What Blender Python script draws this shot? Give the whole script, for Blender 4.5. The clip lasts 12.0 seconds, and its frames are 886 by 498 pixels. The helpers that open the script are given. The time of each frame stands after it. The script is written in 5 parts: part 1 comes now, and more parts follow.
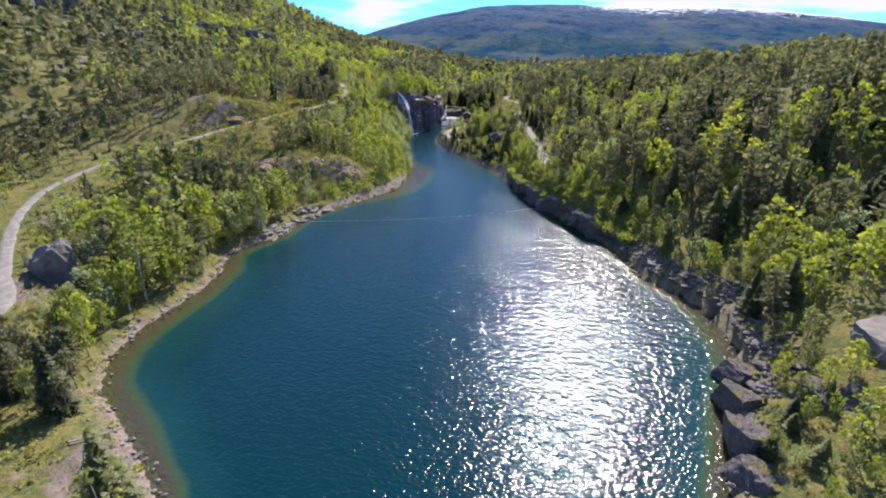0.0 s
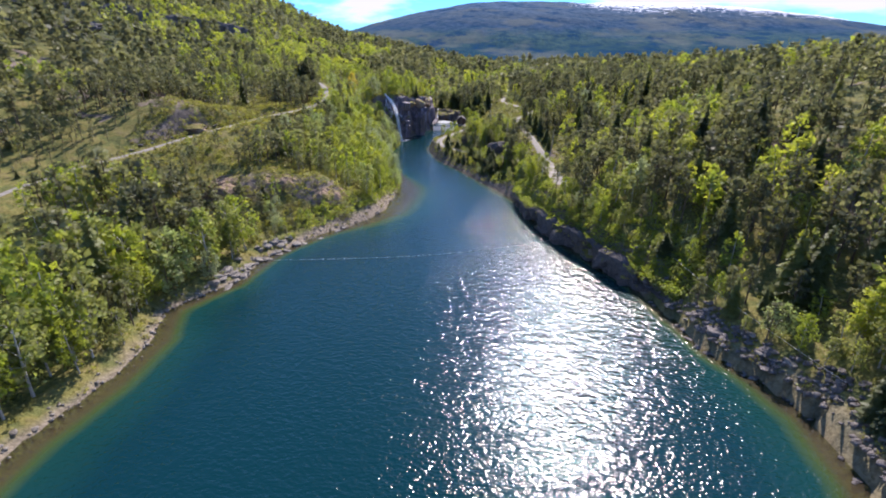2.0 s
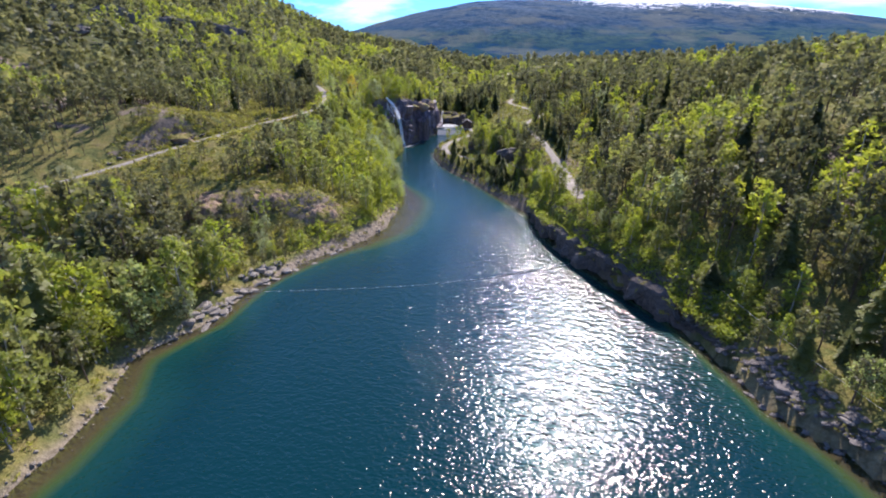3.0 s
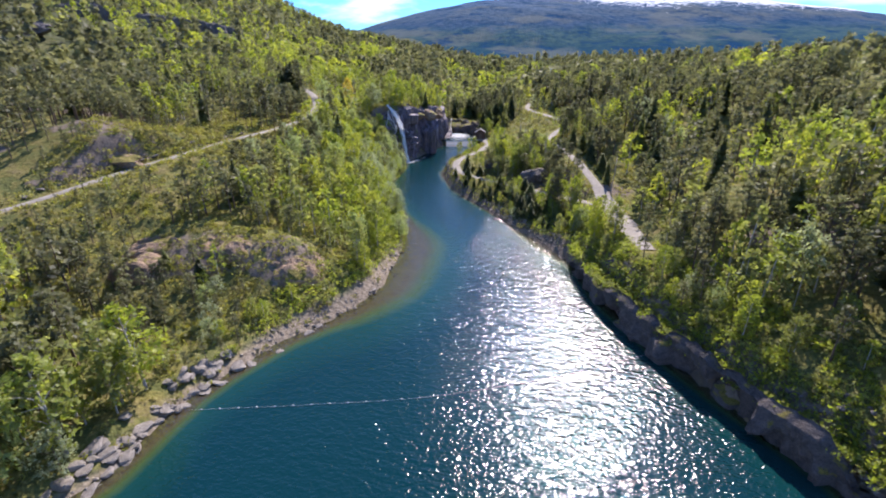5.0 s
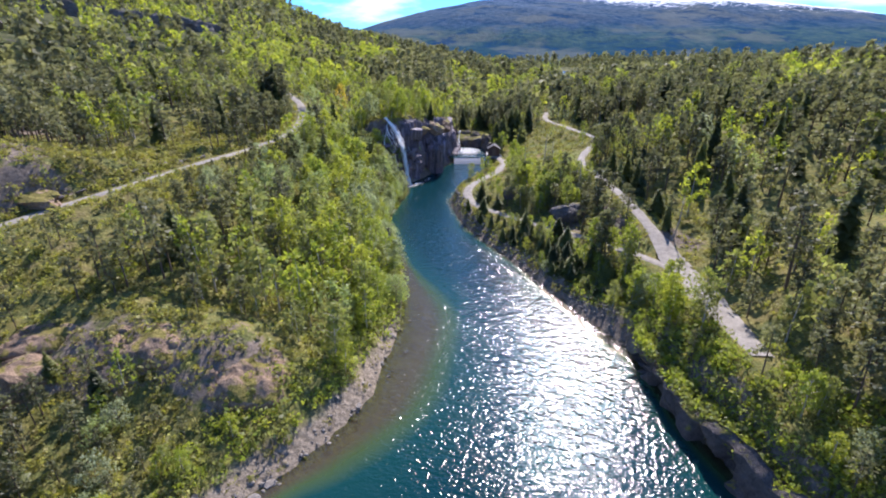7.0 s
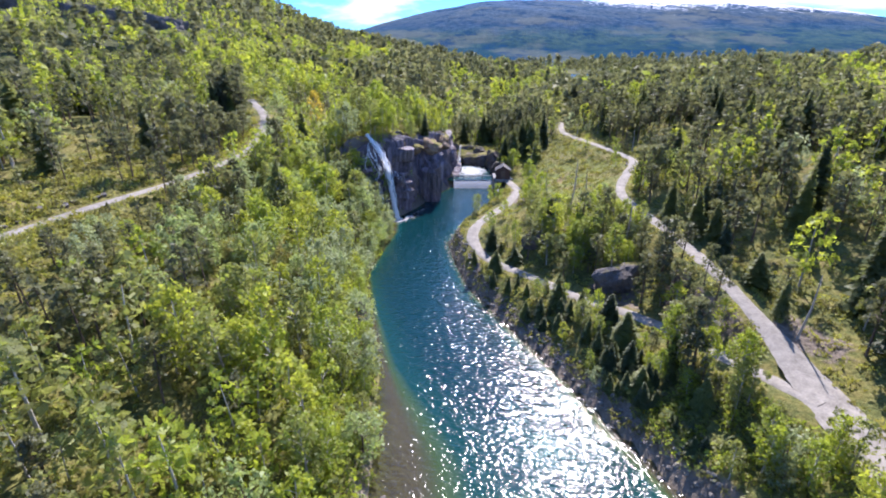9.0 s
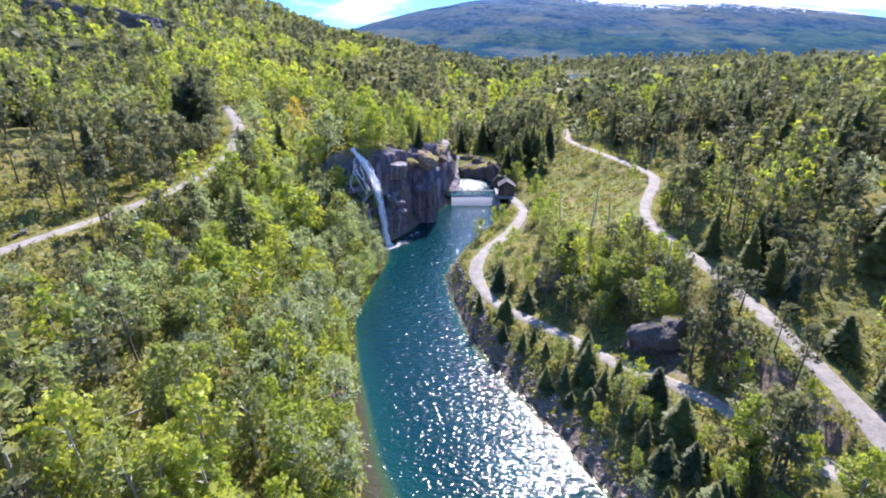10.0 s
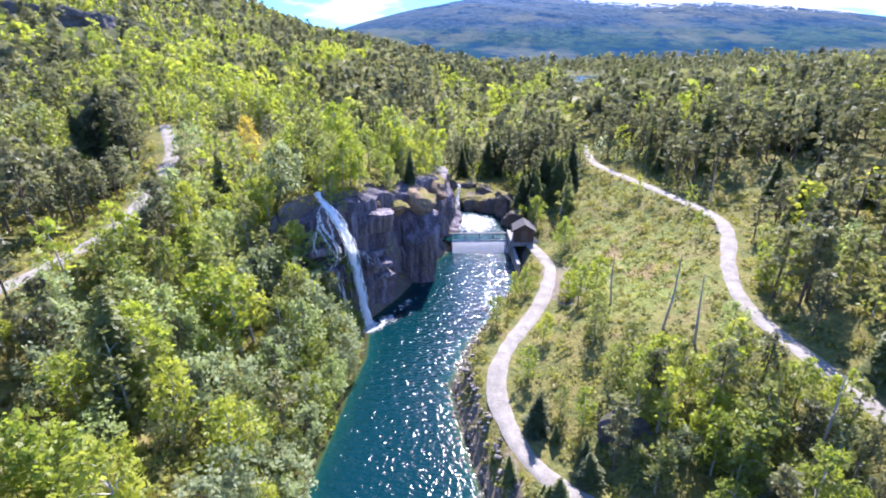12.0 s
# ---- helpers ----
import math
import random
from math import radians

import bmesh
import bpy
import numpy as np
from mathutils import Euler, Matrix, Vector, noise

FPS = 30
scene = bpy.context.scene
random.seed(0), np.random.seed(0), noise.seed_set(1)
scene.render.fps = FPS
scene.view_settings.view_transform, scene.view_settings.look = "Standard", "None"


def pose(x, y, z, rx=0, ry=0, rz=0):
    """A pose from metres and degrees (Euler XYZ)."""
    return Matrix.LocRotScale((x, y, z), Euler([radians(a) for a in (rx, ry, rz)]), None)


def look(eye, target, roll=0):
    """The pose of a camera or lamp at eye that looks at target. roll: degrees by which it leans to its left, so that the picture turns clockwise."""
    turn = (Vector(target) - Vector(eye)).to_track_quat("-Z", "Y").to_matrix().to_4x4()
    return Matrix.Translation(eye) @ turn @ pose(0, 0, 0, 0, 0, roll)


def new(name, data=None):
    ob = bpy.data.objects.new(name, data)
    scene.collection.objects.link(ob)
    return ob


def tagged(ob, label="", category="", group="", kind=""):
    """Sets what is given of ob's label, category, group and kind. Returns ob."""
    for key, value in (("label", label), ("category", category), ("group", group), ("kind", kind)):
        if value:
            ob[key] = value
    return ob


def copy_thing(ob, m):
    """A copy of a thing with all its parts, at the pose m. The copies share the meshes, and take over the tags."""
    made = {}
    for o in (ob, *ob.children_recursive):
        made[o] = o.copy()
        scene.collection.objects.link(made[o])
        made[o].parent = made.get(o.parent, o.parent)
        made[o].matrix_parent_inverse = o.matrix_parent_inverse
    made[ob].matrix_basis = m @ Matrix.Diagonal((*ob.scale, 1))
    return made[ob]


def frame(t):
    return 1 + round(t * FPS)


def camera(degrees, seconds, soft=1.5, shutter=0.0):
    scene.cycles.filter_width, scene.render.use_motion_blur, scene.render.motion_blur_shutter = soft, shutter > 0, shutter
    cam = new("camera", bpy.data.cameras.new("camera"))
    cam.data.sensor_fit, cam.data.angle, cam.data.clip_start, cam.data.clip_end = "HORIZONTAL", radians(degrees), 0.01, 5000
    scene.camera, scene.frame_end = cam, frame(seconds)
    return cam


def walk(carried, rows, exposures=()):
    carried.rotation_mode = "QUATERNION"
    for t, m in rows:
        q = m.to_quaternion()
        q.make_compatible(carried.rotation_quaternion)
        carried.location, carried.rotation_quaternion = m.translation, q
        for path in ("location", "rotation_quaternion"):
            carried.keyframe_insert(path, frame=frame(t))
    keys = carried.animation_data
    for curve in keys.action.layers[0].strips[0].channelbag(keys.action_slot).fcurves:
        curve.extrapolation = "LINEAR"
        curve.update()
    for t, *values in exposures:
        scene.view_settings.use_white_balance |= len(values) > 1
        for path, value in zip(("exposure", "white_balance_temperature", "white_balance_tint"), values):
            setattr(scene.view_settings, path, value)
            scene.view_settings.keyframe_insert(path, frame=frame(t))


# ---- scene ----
# ---- camera and its way ----
cam = camera(84.0, 12.0, soft=1.9)
PATH = [
    (0, (2.529, 1.117, 33.301), (2.463, 2.958, 32.522), -0.3),
    (0.5, (1.906, 5.932, 33.326), (1.856, 7.772, 32.544), -0.0),
    (1, (1.329, 10.828, 33.409), (1.295, 12.667, 32.624), 0.2),
    (1.5, (0.904, 15.782, 33.475), (0.882, 17.62, 32.686), 0.3),
    (2, (0.625, 20.66, 33.53), (0.605, 22.497, 32.739), 0.2),
    (2.5, (0.251, 25.648, 33.542), (0.225, 27.484, 32.751), -0.1),
    (3, (-0.143, 31.262, 33.483), (-0.18, 33.098, 32.69), -0.5),
    (5, (-2.268, 56.544, 32.76), (-2.322, 58.379, 31.966), -0.7),
    (5.5, (-2.821, 62.329, 32.868), (-2.876, 64.164, 32.074), -0.5),
    (6, (-3.308, 68.236, 32.972), (-3.363, 70.071, 32.177), -0.2),
    (6.5, (-3.754, 74.202, 33.073), (-3.812, 76.036, 32.277), -0.2),
    (7, (-4.24, 79.895, 33.023), (-4.301, 81.729, 32.227), -0.4),
    (8.8, (-4.82, 104.171, 31.684), (-4.876, 106.005, 30.889), -0.4),
    (9, (-4.929, 106.778, 31.656), (-4.982, 108.615, 30.867), -0.3),
    (9.5, (-5.334, 113.182, 31.713), (-5.375, 115.018, 30.922), -0.2),
    (10, (-5.833, 119.335, 31.86), (-5.861, 121.171, 31.067), -0.2),
    (10.5, (-6.286, 125.395, 31.938), (-6.303, 127.23, 31.143), -0.1),
    (11, (-6.439, 131.424, 31.938), (-6.456, 133.259, 31.141), 0.1),
    (11.5, (-6.744, 137.559, 31.959), (-6.754, 139.394, 31.163), -0.2),
    (12, (-7.011, 143.712, 31.937), (-7.012, 145.547, 31.142), -0.4),
]
walk(cam, [(t, look(eye, target, roll)) for t, eye, target, roll in PATH],
     exposures=[(0, 0.80, 6500, 20), (3, 0.83, 6500, 21), (5.5, 0.91, 6450, 22), (7, 0.92, 6250, 21), (9.5, 1.3, 6100, 21), (12, 1.65, 5950, 24)])

# ---- world, sun ----
SUN_HEIGHT, SUN_TURN = radians(44.5), radians(17)     # sun ahead of the walk, a little to the right of +y
world = bpy.data.worlds.new("sky")
scene.world = world
world.use_nodes = True
wn, wl = world.node_tree.nodes, world.node_tree.links
wn.clear()
w_out = wn.new("ShaderNodeOutputWorld")
w_bg = wn.new("ShaderNodeBackground")
w_sky = wn.new("ShaderNodeTexSky")
w_sky.sky_type = "NISHITA"
w_sky.sun_disc = False
w_sky.sun_elevation, w_sky.sun_rotation = SUN_HEIGHT, SUN_TURN
w_sky.altitude, w_sky.air_density, w_sky.dust_density, w_sky.ozone_density = 1200, 1.0, 0.3, 2.5
w_co = wn.new("ShaderNodeTexCoord")
w_map = wn.new("ShaderNodeMapping")
w_map.inputs["Scale"].default_value = (2.2, 2.2, 9.0)
w_cloud = wn.new("ShaderNodeTexNoise")
w_cloud.inputs["Scale"].default_value = 1.9
w_cloud.inputs["Detail"].default_value = 9
w_cloud.inputs["Roughness"].default_value = 0.55
w_ramp = wn.new("ShaderNodeValToRGB")
w_ramp.color_ramp.elements[0].position, w_ramp.color_ramp.elements[1].position = 0.48, 0.58
w_mix = wn.new("ShaderNodeMix")
w_mix.data_type = "RGBA"
w_mix.inputs["B"].default_value = (3.6, 3.75, 4.0, 1)
wl.new(w_co.outputs["Generated"], w_map.inputs["Vector"])
wl.new(w_map.outputs["Vector"], w_cloud.inputs["Vector"])
wl.new(w_cloud.outputs["Fac"], w_ramp.inputs["Fac"])
w_sep = wn.new("ShaderNodeSeparateXYZ")
w_low = wn.new("ShaderNodeMapRange")
w_low.inputs["From Min"].default_value, w_low.inputs["From Max"].default_value = 0.32, 0.14
w_cover = wn.new("ShaderNodeMath")
w_cover.operation = "MULTIPLY"
wl.new(w_co.outputs["Generated"], w_sep.inputs[0])
wl.new(w_sep.outputs["Z"], w_low.inputs["Value"])
wl.new(w_ramp.outputs["Color"], w_cover.inputs[0])
wl.new(w_low.outputs["Result"], w_cover.inputs[1])
wl.new(w_cover.outputs["Value"], w_mix.inputs["Factor"])
w_tone = wn.new("ShaderNodeMix")
w_tone.data_type, w_tone.blend_type = "RGBA", "MULTIPLY"
w_tone.inputs["Factor"].default_value = 1.0
w_tone.inputs["B"].default_value = (0.60, 0.80, 1.0, 1)
w_deep = wn.new("ShaderNodeMix")
w_deep.data_type, w_deep.blend_type = "RGBA", "MULTIPLY"
w_deep.inputs["B"].default_value = (0.28, 0.58, 0.90, 1)
wl.new(w_low.outputs["Result"], w_deep.inputs["Factor"])
wl.new(w_sky.outputs["Color"], w_tone.inputs["A"])
wl.new(w_tone.outputs["Result"], w_deep.inputs["A"])
wl.new(w_deep.outputs["Result"], w_mix.inputs["A"])
wl.new(w_mix.outputs["Result"], w_bg.inputs["Color"])
w_bg.inputs["Strength"].default_value = 0.15
wl.new(w_bg.outputs["Background"], w_out.inputs["Surface"])

sun = new("sun", bpy.data.lights.new("sun", "SUN"))
sun.data.energy, sun.data.angle, sun.data.color = 4.9, radians(0.6), (1.0, 0.95, 0.88)
sun.matrix_world = look((60, 250, 200), (60 - math.sin(SUN_TURN) * math.cos(SUN_HEIGHT) * 100, 250 - math.cos(SUN_TURN) * math.cos(SUN_HEIGHT) * 100, 200 - math.sin(SUN_HEIGHT) * 100))

# ---- materials ----
def material(name):
    m = bpy.data.materials.new(name)
    m.use_nodes = True
    nt = m.node_tree
    nt.nodes.clear()
    out = nt.nodes.new("ShaderNodeOutputMaterial")
    return m, nt, out


def node(nt, kind, **inputs):
    n = nt.nodes.new(kind)
    for key, value in inputs.items():
        n.inputs[key.replace("_", " ")].default_value = value
    return n


def noise_node(nt, scale, detail=5, roughness=0.6, coord="Object", stretch=None):
    co = nt.nodes.new("ShaderNodeTexCoord")
    n = node(nt, "ShaderNodeTexNoise", Scale=scale, Detail=detail, Roughness=roughness)
    if stretch:
        mp = nt.nodes.new("ShaderNodeMapping")
        mp.inputs["Scale"].default_value = stretch
        nt.links.new(co.outputs[coord], mp.inputs["Vector"])
        nt.links.new(mp.outputs["Vector"], n.inputs["Vector"])
    else:
        nt.links.new(co.outputs[coord], n.inputs["Vector"])
    return n.outputs["Fac"]


def ramp(nt, fac, stops):
    r = nt.nodes.new("ShaderNodeValToRGB")
    els = r.color_ramp.elements
    while len(els) < len(stops):
        els.new(0.5)
    for e, (pos, col) in zip(els, stops):
        e.position, e.color = pos, (*col, 1) if len(col) == 3 else col
    nt.links.new(fac, r.inputs["Fac"])
    return r.outputs["Color"]


def mix(nt, fac, a, b, blend="MIX"):
    m = nt.nodes.new("ShaderNodeMix")
    m.data_type, m.blend_type = "RGBA", blend
    for key, value in (("Factor", fac), ("A", a), ("B", b)):
        if isinstance(value, (int, float)):
            m.inputs[key].default_value = value
        elif isinstance(value, tuple):
            m.inputs[key].default_value = (*value, 1)
        else:
            nt.links.new(value, m.inputs[key])
    return m.outputs["Result"]


def math_node(nt, op, a, b=0.0, clamp=False):
    m = nt.nodes.new("ShaderNodeMath")
    m.operation, m.use_clamp = op, clamp
    for k, value in enumerate((a, b)):
        if isinstance(value, (int, float)):
            m.inputs[k].default_value = value
        else:
            nt.links.new(value, m.inputs[k])
    return m.outputs["Value"]


def attribute(nt, name):
    a = nt.nodes.new("ShaderNodeAttribute")
    a.attribute_name = name
    return a.outputs["Fac"]


def bumped(nt, height, strength, distance):
    b = node(nt, "ShaderNodeBump", Strength=strength, Distance=distance)
    nt.links.new(height, b.inputs["Height"])
    return b.outputs["Normal"]


def principled(nt, out, colour, rough, normal=None, metal=0.0, spec=0.3):
    p = node(nt, "ShaderNodeBsdfPrincipled", Metallic=metal)
    p.inputs["Specular IOR Level"].default_value = spec
    for key, value in (("Base Color", colour), ("Roughness", rough)):
        if isinstance(value, (int, float)):
            p.inputs[key].default_value = value
        elif isinstance(value, tuple):
            p.inputs[key].default_value = (*value, 1)
        else:
            nt.links.new(value, p.inputs[key])
    if normal is not None:
        nt.links.new(normal, p.inputs["Normal"])
    nt.links.new(p.outputs["BSDF"], out.inputs["Surface"])
    return p


def plain(name, dark, light, scale, rough=0.8, relief=0.4, depth=0.05, stretch=None, metal=0.0):
    """A surface that wanders between two colours at two scales, with relief."""
    m, nt, out = material(name)
    big = noise_node(nt, scale, 6, 0.6, stretch=stretch)
    fine = noise_node(nt, scale * 7, 4, 0.7, stretch=stretch)
    c = ramp(nt, big, [(0.3, dark), (0.7, light)])
    c = mix(nt, 0.35, c, ramp(nt, fine, [(0.25, tuple(v * 0.45 for v in dark)), (0.75, tuple(min(1, v * 1.25) for v in light))]))
    principled(nt, out, c, rough, bumped(nt, fine, relief, depth), metal)
    return m


def leafy(name, hues, thin=0.45, rough=0.55):
    """Leaves: colour varies from tree to tree and clump to clump; light passes through them."""
    m, nt, out = material(name)
    info = nt.nodes.new("ShaderNodeObjectInfo")
    geo = nt.nodes.new("ShaderNodeNewGeometry")
    tint = attribute(nt, "tint")
    v = math_node(nt, "ADD", math_node(nt, "MULTIPLY", geo.outputs["Random Per Island"], 0.22), math_node(nt, "MULTIPLY", info.outputs["Random"], math_node(nt, "SUBTRACT", 0.68, math_node(nt, "MULTIPLY", attribute(nt, "joined"), 0.68))))
    v = math_node(nt, "ADD", v, math_node(nt, "MULTIPLY", tint, 0.85), clamp=True)
    c = ramp(nt, v, [(0.05 + 0.9 * k / (len(hues) - 1), h) for k, h in enumerate(hues)])
    d = node(nt, "ShaderNodeBsdfDiffuse")
    t = node(nt, "ShaderNodeBsdfTranslucent")
    g = node(nt, "ShaderNodeBsdfGlossy", Roughness=rough)
    soft = nt.nodes.new("ShaderNodeAttribute")      # a clump's rounded form turns its leaves' normals outwards
    soft.attribute_name = "soft"
    turn = nt.nodes.new("ShaderNodeVectorTransform")
    turn.vector_type, turn.convert_from, turn.convert_to = "NORMAL", "OBJECT", "WORLD"
    nt.links.new(soft.outputs["Vector"], turn.inputs[0])
    blend = nt.nodes.new("ShaderNodeVectorMath")
    blend.operation = "MULTIPLY_ADD"
    blend.inputs[1].default_value = (0.55, 0.55, 0.55)
    nt.links.new(geo.outputs["Normal"], blend.inputs[0])
    nt.links.new(turn.outputs[0], blend.inputs[2])
    unit = nt.nodes.new("ShaderNodeVectorMath")
    unit.operation = "NORMALIZE"
    nt.links.new(blend.outputs[0], unit.inputs[0])
    nt.links.new(unit.outputs[0], d.inputs["Normal"])
    g.inputs["Color"].default_value = (0.5, 0.5, 0.5, 1)
    nt.links.new(c, d.inputs["Color"])
    nt.links.new(mix(nt, 0.5, c, (1.0, 1.0, 0.6), "MULTIPLY"), t.inputs["Color"])
    a = nt.nodes.new("ShaderNodeMixShader")
    a.inputs[0].default_value = thin
    nt.links.new(d.outputs[0], a.inputs[1])
    nt.links.new(t.outputs[0], a.inputs[2])
    b = nt.nodes.new("ShaderNodeMixShader")
    b.inputs[0].default_value = 0.05
    nt.links.new(a.outputs[0], b.inputs[1])
    nt.links.new(g.outputs[0], b.inputs[2])
    gaps = node(nt, "ShaderNodeTexNoise", Scale=8.5, Detail=2, Roughness=0.7)      # light between the single leaves
    nt.links.new(geo.outputs["Position"], gaps.inputs["Vector"])
    clear = nt.nodes.new("ShaderNodeBsdfTransparent")
    e = nt.nodes.new("ShaderNodeMixShader")
    nt.links.new(ramp(nt, gaps.outputs["Fac"], [(0.415, (0, 0, 0)), (0.465, (1, 1, 1))]), e.inputs[0])
    nt.links.new(clear.outputs[0], e.inputs[1])
    nt.links.new(b.outputs[0], e.inputs[2])
    nt.links.new(e.outputs[0], out.inputs["Surface"])
    return m


BIRCH_LEAF = leafy("birch_leaf", [(0.15, 0.175, 0.035), (0.29, 0.31, 0.10), (0.28, 0.36, 0.035), (0.40, 0.45, 0.05), (0.46, 0.47, 0.07)], 0.64)
SPRUCE_LEAF = leafy("spruce_needle", [(0.06, 0.08, 0.032), (0.14, 0.165, 0.05), (0.27, 0.29, 0.07)], 0.55)
PINE_LEAF = leafy("pine_needle", [(0.08, 0.088, 0.043), (0.165, 0.172, 0.08), (0.27, 0.28, 0.11)], 0.5)
ORANGE_LEAF = leafy("orange_leaf", [(0.42, 0.30, 0.04), (0.55, 0.42, 0.06), (0.58, 0.48, 0.09)], 0.6)
WILLOW_LEAF = leafy("willow_leaf", [(0.20, 0.25, 0.10), (0.36, 0.41, 0.24), (0.33, 0.42, 0.12), (0.45, 0.48, 0.26)], 0.55)
SHRUB_LEAF = leafy("shrub_leaf", [(0.12, 0.12, 0.03), (0.29, 0.27, 0.08), (0.33, 0.35, 0.05), (0.42, 0.33, 0.08)], 0.5)
BIRCH_BARK = plain("birch_bark", (0.22, 0.20, 0.18), (0.55, 0.52, 0.47), 3.0, stretch=(1, 1, 0.3))
BROWN_BARK = plain("brown_bark", (0.07, 0.05, 0.04), (0.20, 0.14, 0.10), 3.0, stretch=(3, 3, 0.6))
ROCK = plain("rock", (0.07, 0.062, 0.062), (0.25, 0.22, 0.20), 0.6, 0.85, 0.8, 0.25)
PALE_ROCK = plain("pale_rock", (0.11, 0.098, 0.085), (0.31, 0.275, 0.235), 0.9, 0.85, 0.7, 0.15)
def cliff_material():
    """Dark jointed rock: purple-grey faces, rusty and pale patches, black wet streaks."""
    m, nt, out = material("cliff_rock")
    big, mid, fine = noise_node(nt, 0.16, 5, 0.6), noise_node(nt, 0.7, 6, 0.65, stretch=(1, 1, 0.4)), noise_node(nt, 3.0, 5, 0.7)
    wet = noise_node(nt, 0.9, 4, 0.6, stretch=(1.6, 1.6, 0.12))
    c = ramp(nt, mid, [(0.30, (0.025, 0.02, 0.028)), (0.48, (0.09, 0.068, 0.095)), (0.68, (0.24, 0.185, 0.235))])
    c = mix(nt, ramp(nt, big, [(0.48, (0, 0, 0)), (0.62, (0.7, 0.7, 0.7))]), c, (0.22, 0.15, 0.11))
    sheen = noise_node(nt, 0.8, 5, 0.6, stretch=(1.0, 1.0, 0.10))
    c = mix(nt, ramp(nt, sheen, [(0.54, (0, 0, 0)), (0.66, (0.75, 0.75, 0.75))]), c, (0.36, 0.31, 0.38))
    c = mix(nt, ramp(nt, wet, [(0.36, (0.9, 0.9, 0.9)), (0.48, (0, 0, 0))]), c, (0.012, 0.010, 0.015))
    c = mix(nt, 0.3, c, ramp(nt, fine, [(0.3, (0.02, 0.018, 0.02)), (0.75, (0.36, 0.31, 0.30))]))
    principled(nt, out, c, 0.6, bumped(nt, math_node(nt, "ADD", mid, math_node(nt, "MULTIPLY", fine, 0.35)), 1.0, 0.45))
    return m


CLIFF = cliff_material()
GRAVEL = plain("gravel", (0.13, 0.115, 0.095), (0.34, 0.31, 0.27), 0.8, 0.9, 0.7, 0.05)


def mossy(name, dark, light, moss=0.55):
    """Cracked rock with moss and grass lying where it is level."""
    m, nt, out = material(name)
    big, mid, fine = noise_node(nt, 0.35, 6, 0.6), noise_node(nt, 1.3, 6, 0.7), noise_node(nt, 6.0, 4, 0.7)
    c = ramp(nt, mid, [(0.3, dark), (0.7, light)])
    c = mix(nt, 0.4, c, ramp(nt, fine, [(0.3, tuple(v * 0.4 for v in dark)), (0.75, light)]))
    geo = nt.nodes.new("ShaderNodeNewGeometry")
    sep = nt.nodes.new("ShaderNodeSeparateXYZ")
    nt.links.new(geo.outputs["Normal"], sep.inputs[0])
    level = math_node(nt, "ADD", math_node(nt, "MULTIPLY", sep.outputs["Z"], 0.6), math_node(nt, "MULTIPLY", math_node(nt, "SUBTRACT", big, 0.5), 2.2))
    green = ramp(nt, fine, [(0.3, (0.06, 0.065, 0.02)), (0.52, (0.19, 0.165, 0.035)), (0.75, (0.29, 0.20, 0.075))])
    c = mix(nt, ramp(nt, level, [(moss, (0, 0, 0)), (moss + 0.12, (1, 1, 1))]), c, green)
    principled(nt, out, c, 0.9, bumped(nt, math_node(nt, "ADD", mid, math_node(nt, "MULTIPLY", fine, 0.4)), 1.0, 0.35))
    return m


WARM_ROCK = mossy("warm_rock", (0.12, 0.08, 0.058), (0.45, 0.315, 0.205), 0.47)
MOSS_ROCK = mossy("mossy_rock", (0.055, 0.05, 0.05), (0.22, 0.195, 0.18))
BANK_ROCK = mossy("bank_rock", (0.045, 0.038, 0.038), (0.19, 0.16, 0.145), 0.45)
CONCRETE = plain("concrete", (0.16, 0.155, 0.16), (0.30, 0.295, 0.29), 1.5, 0.85, 0.3, 0.03)
TIMBER = plain("stained_timber", (0.06, 0.035, 0.03), (0.14, 0.08, 0.06), 2.0, 0.75, 0.4, 0.03, stretch=(1, 1, 0.2))
SLATE = plain("roof_slate", (0.05, 0.043, 0.042), (0.10, 0.09, 0.088), 2.0, 0.7, 0.4, 0.03)
FLOAT = plain("white_plastic", (0.42, 0.42, 0.41), (0.6, 0.6, 0.58), 4.0, 0.5, 0.1, 0.01)
STEEL = plain("galvanised_steel", (0.30, 0.31, 0.32), (0.5, 0.51, 0.52), 3.0, 0.45, 0.1, 0.01, metal=0.8)


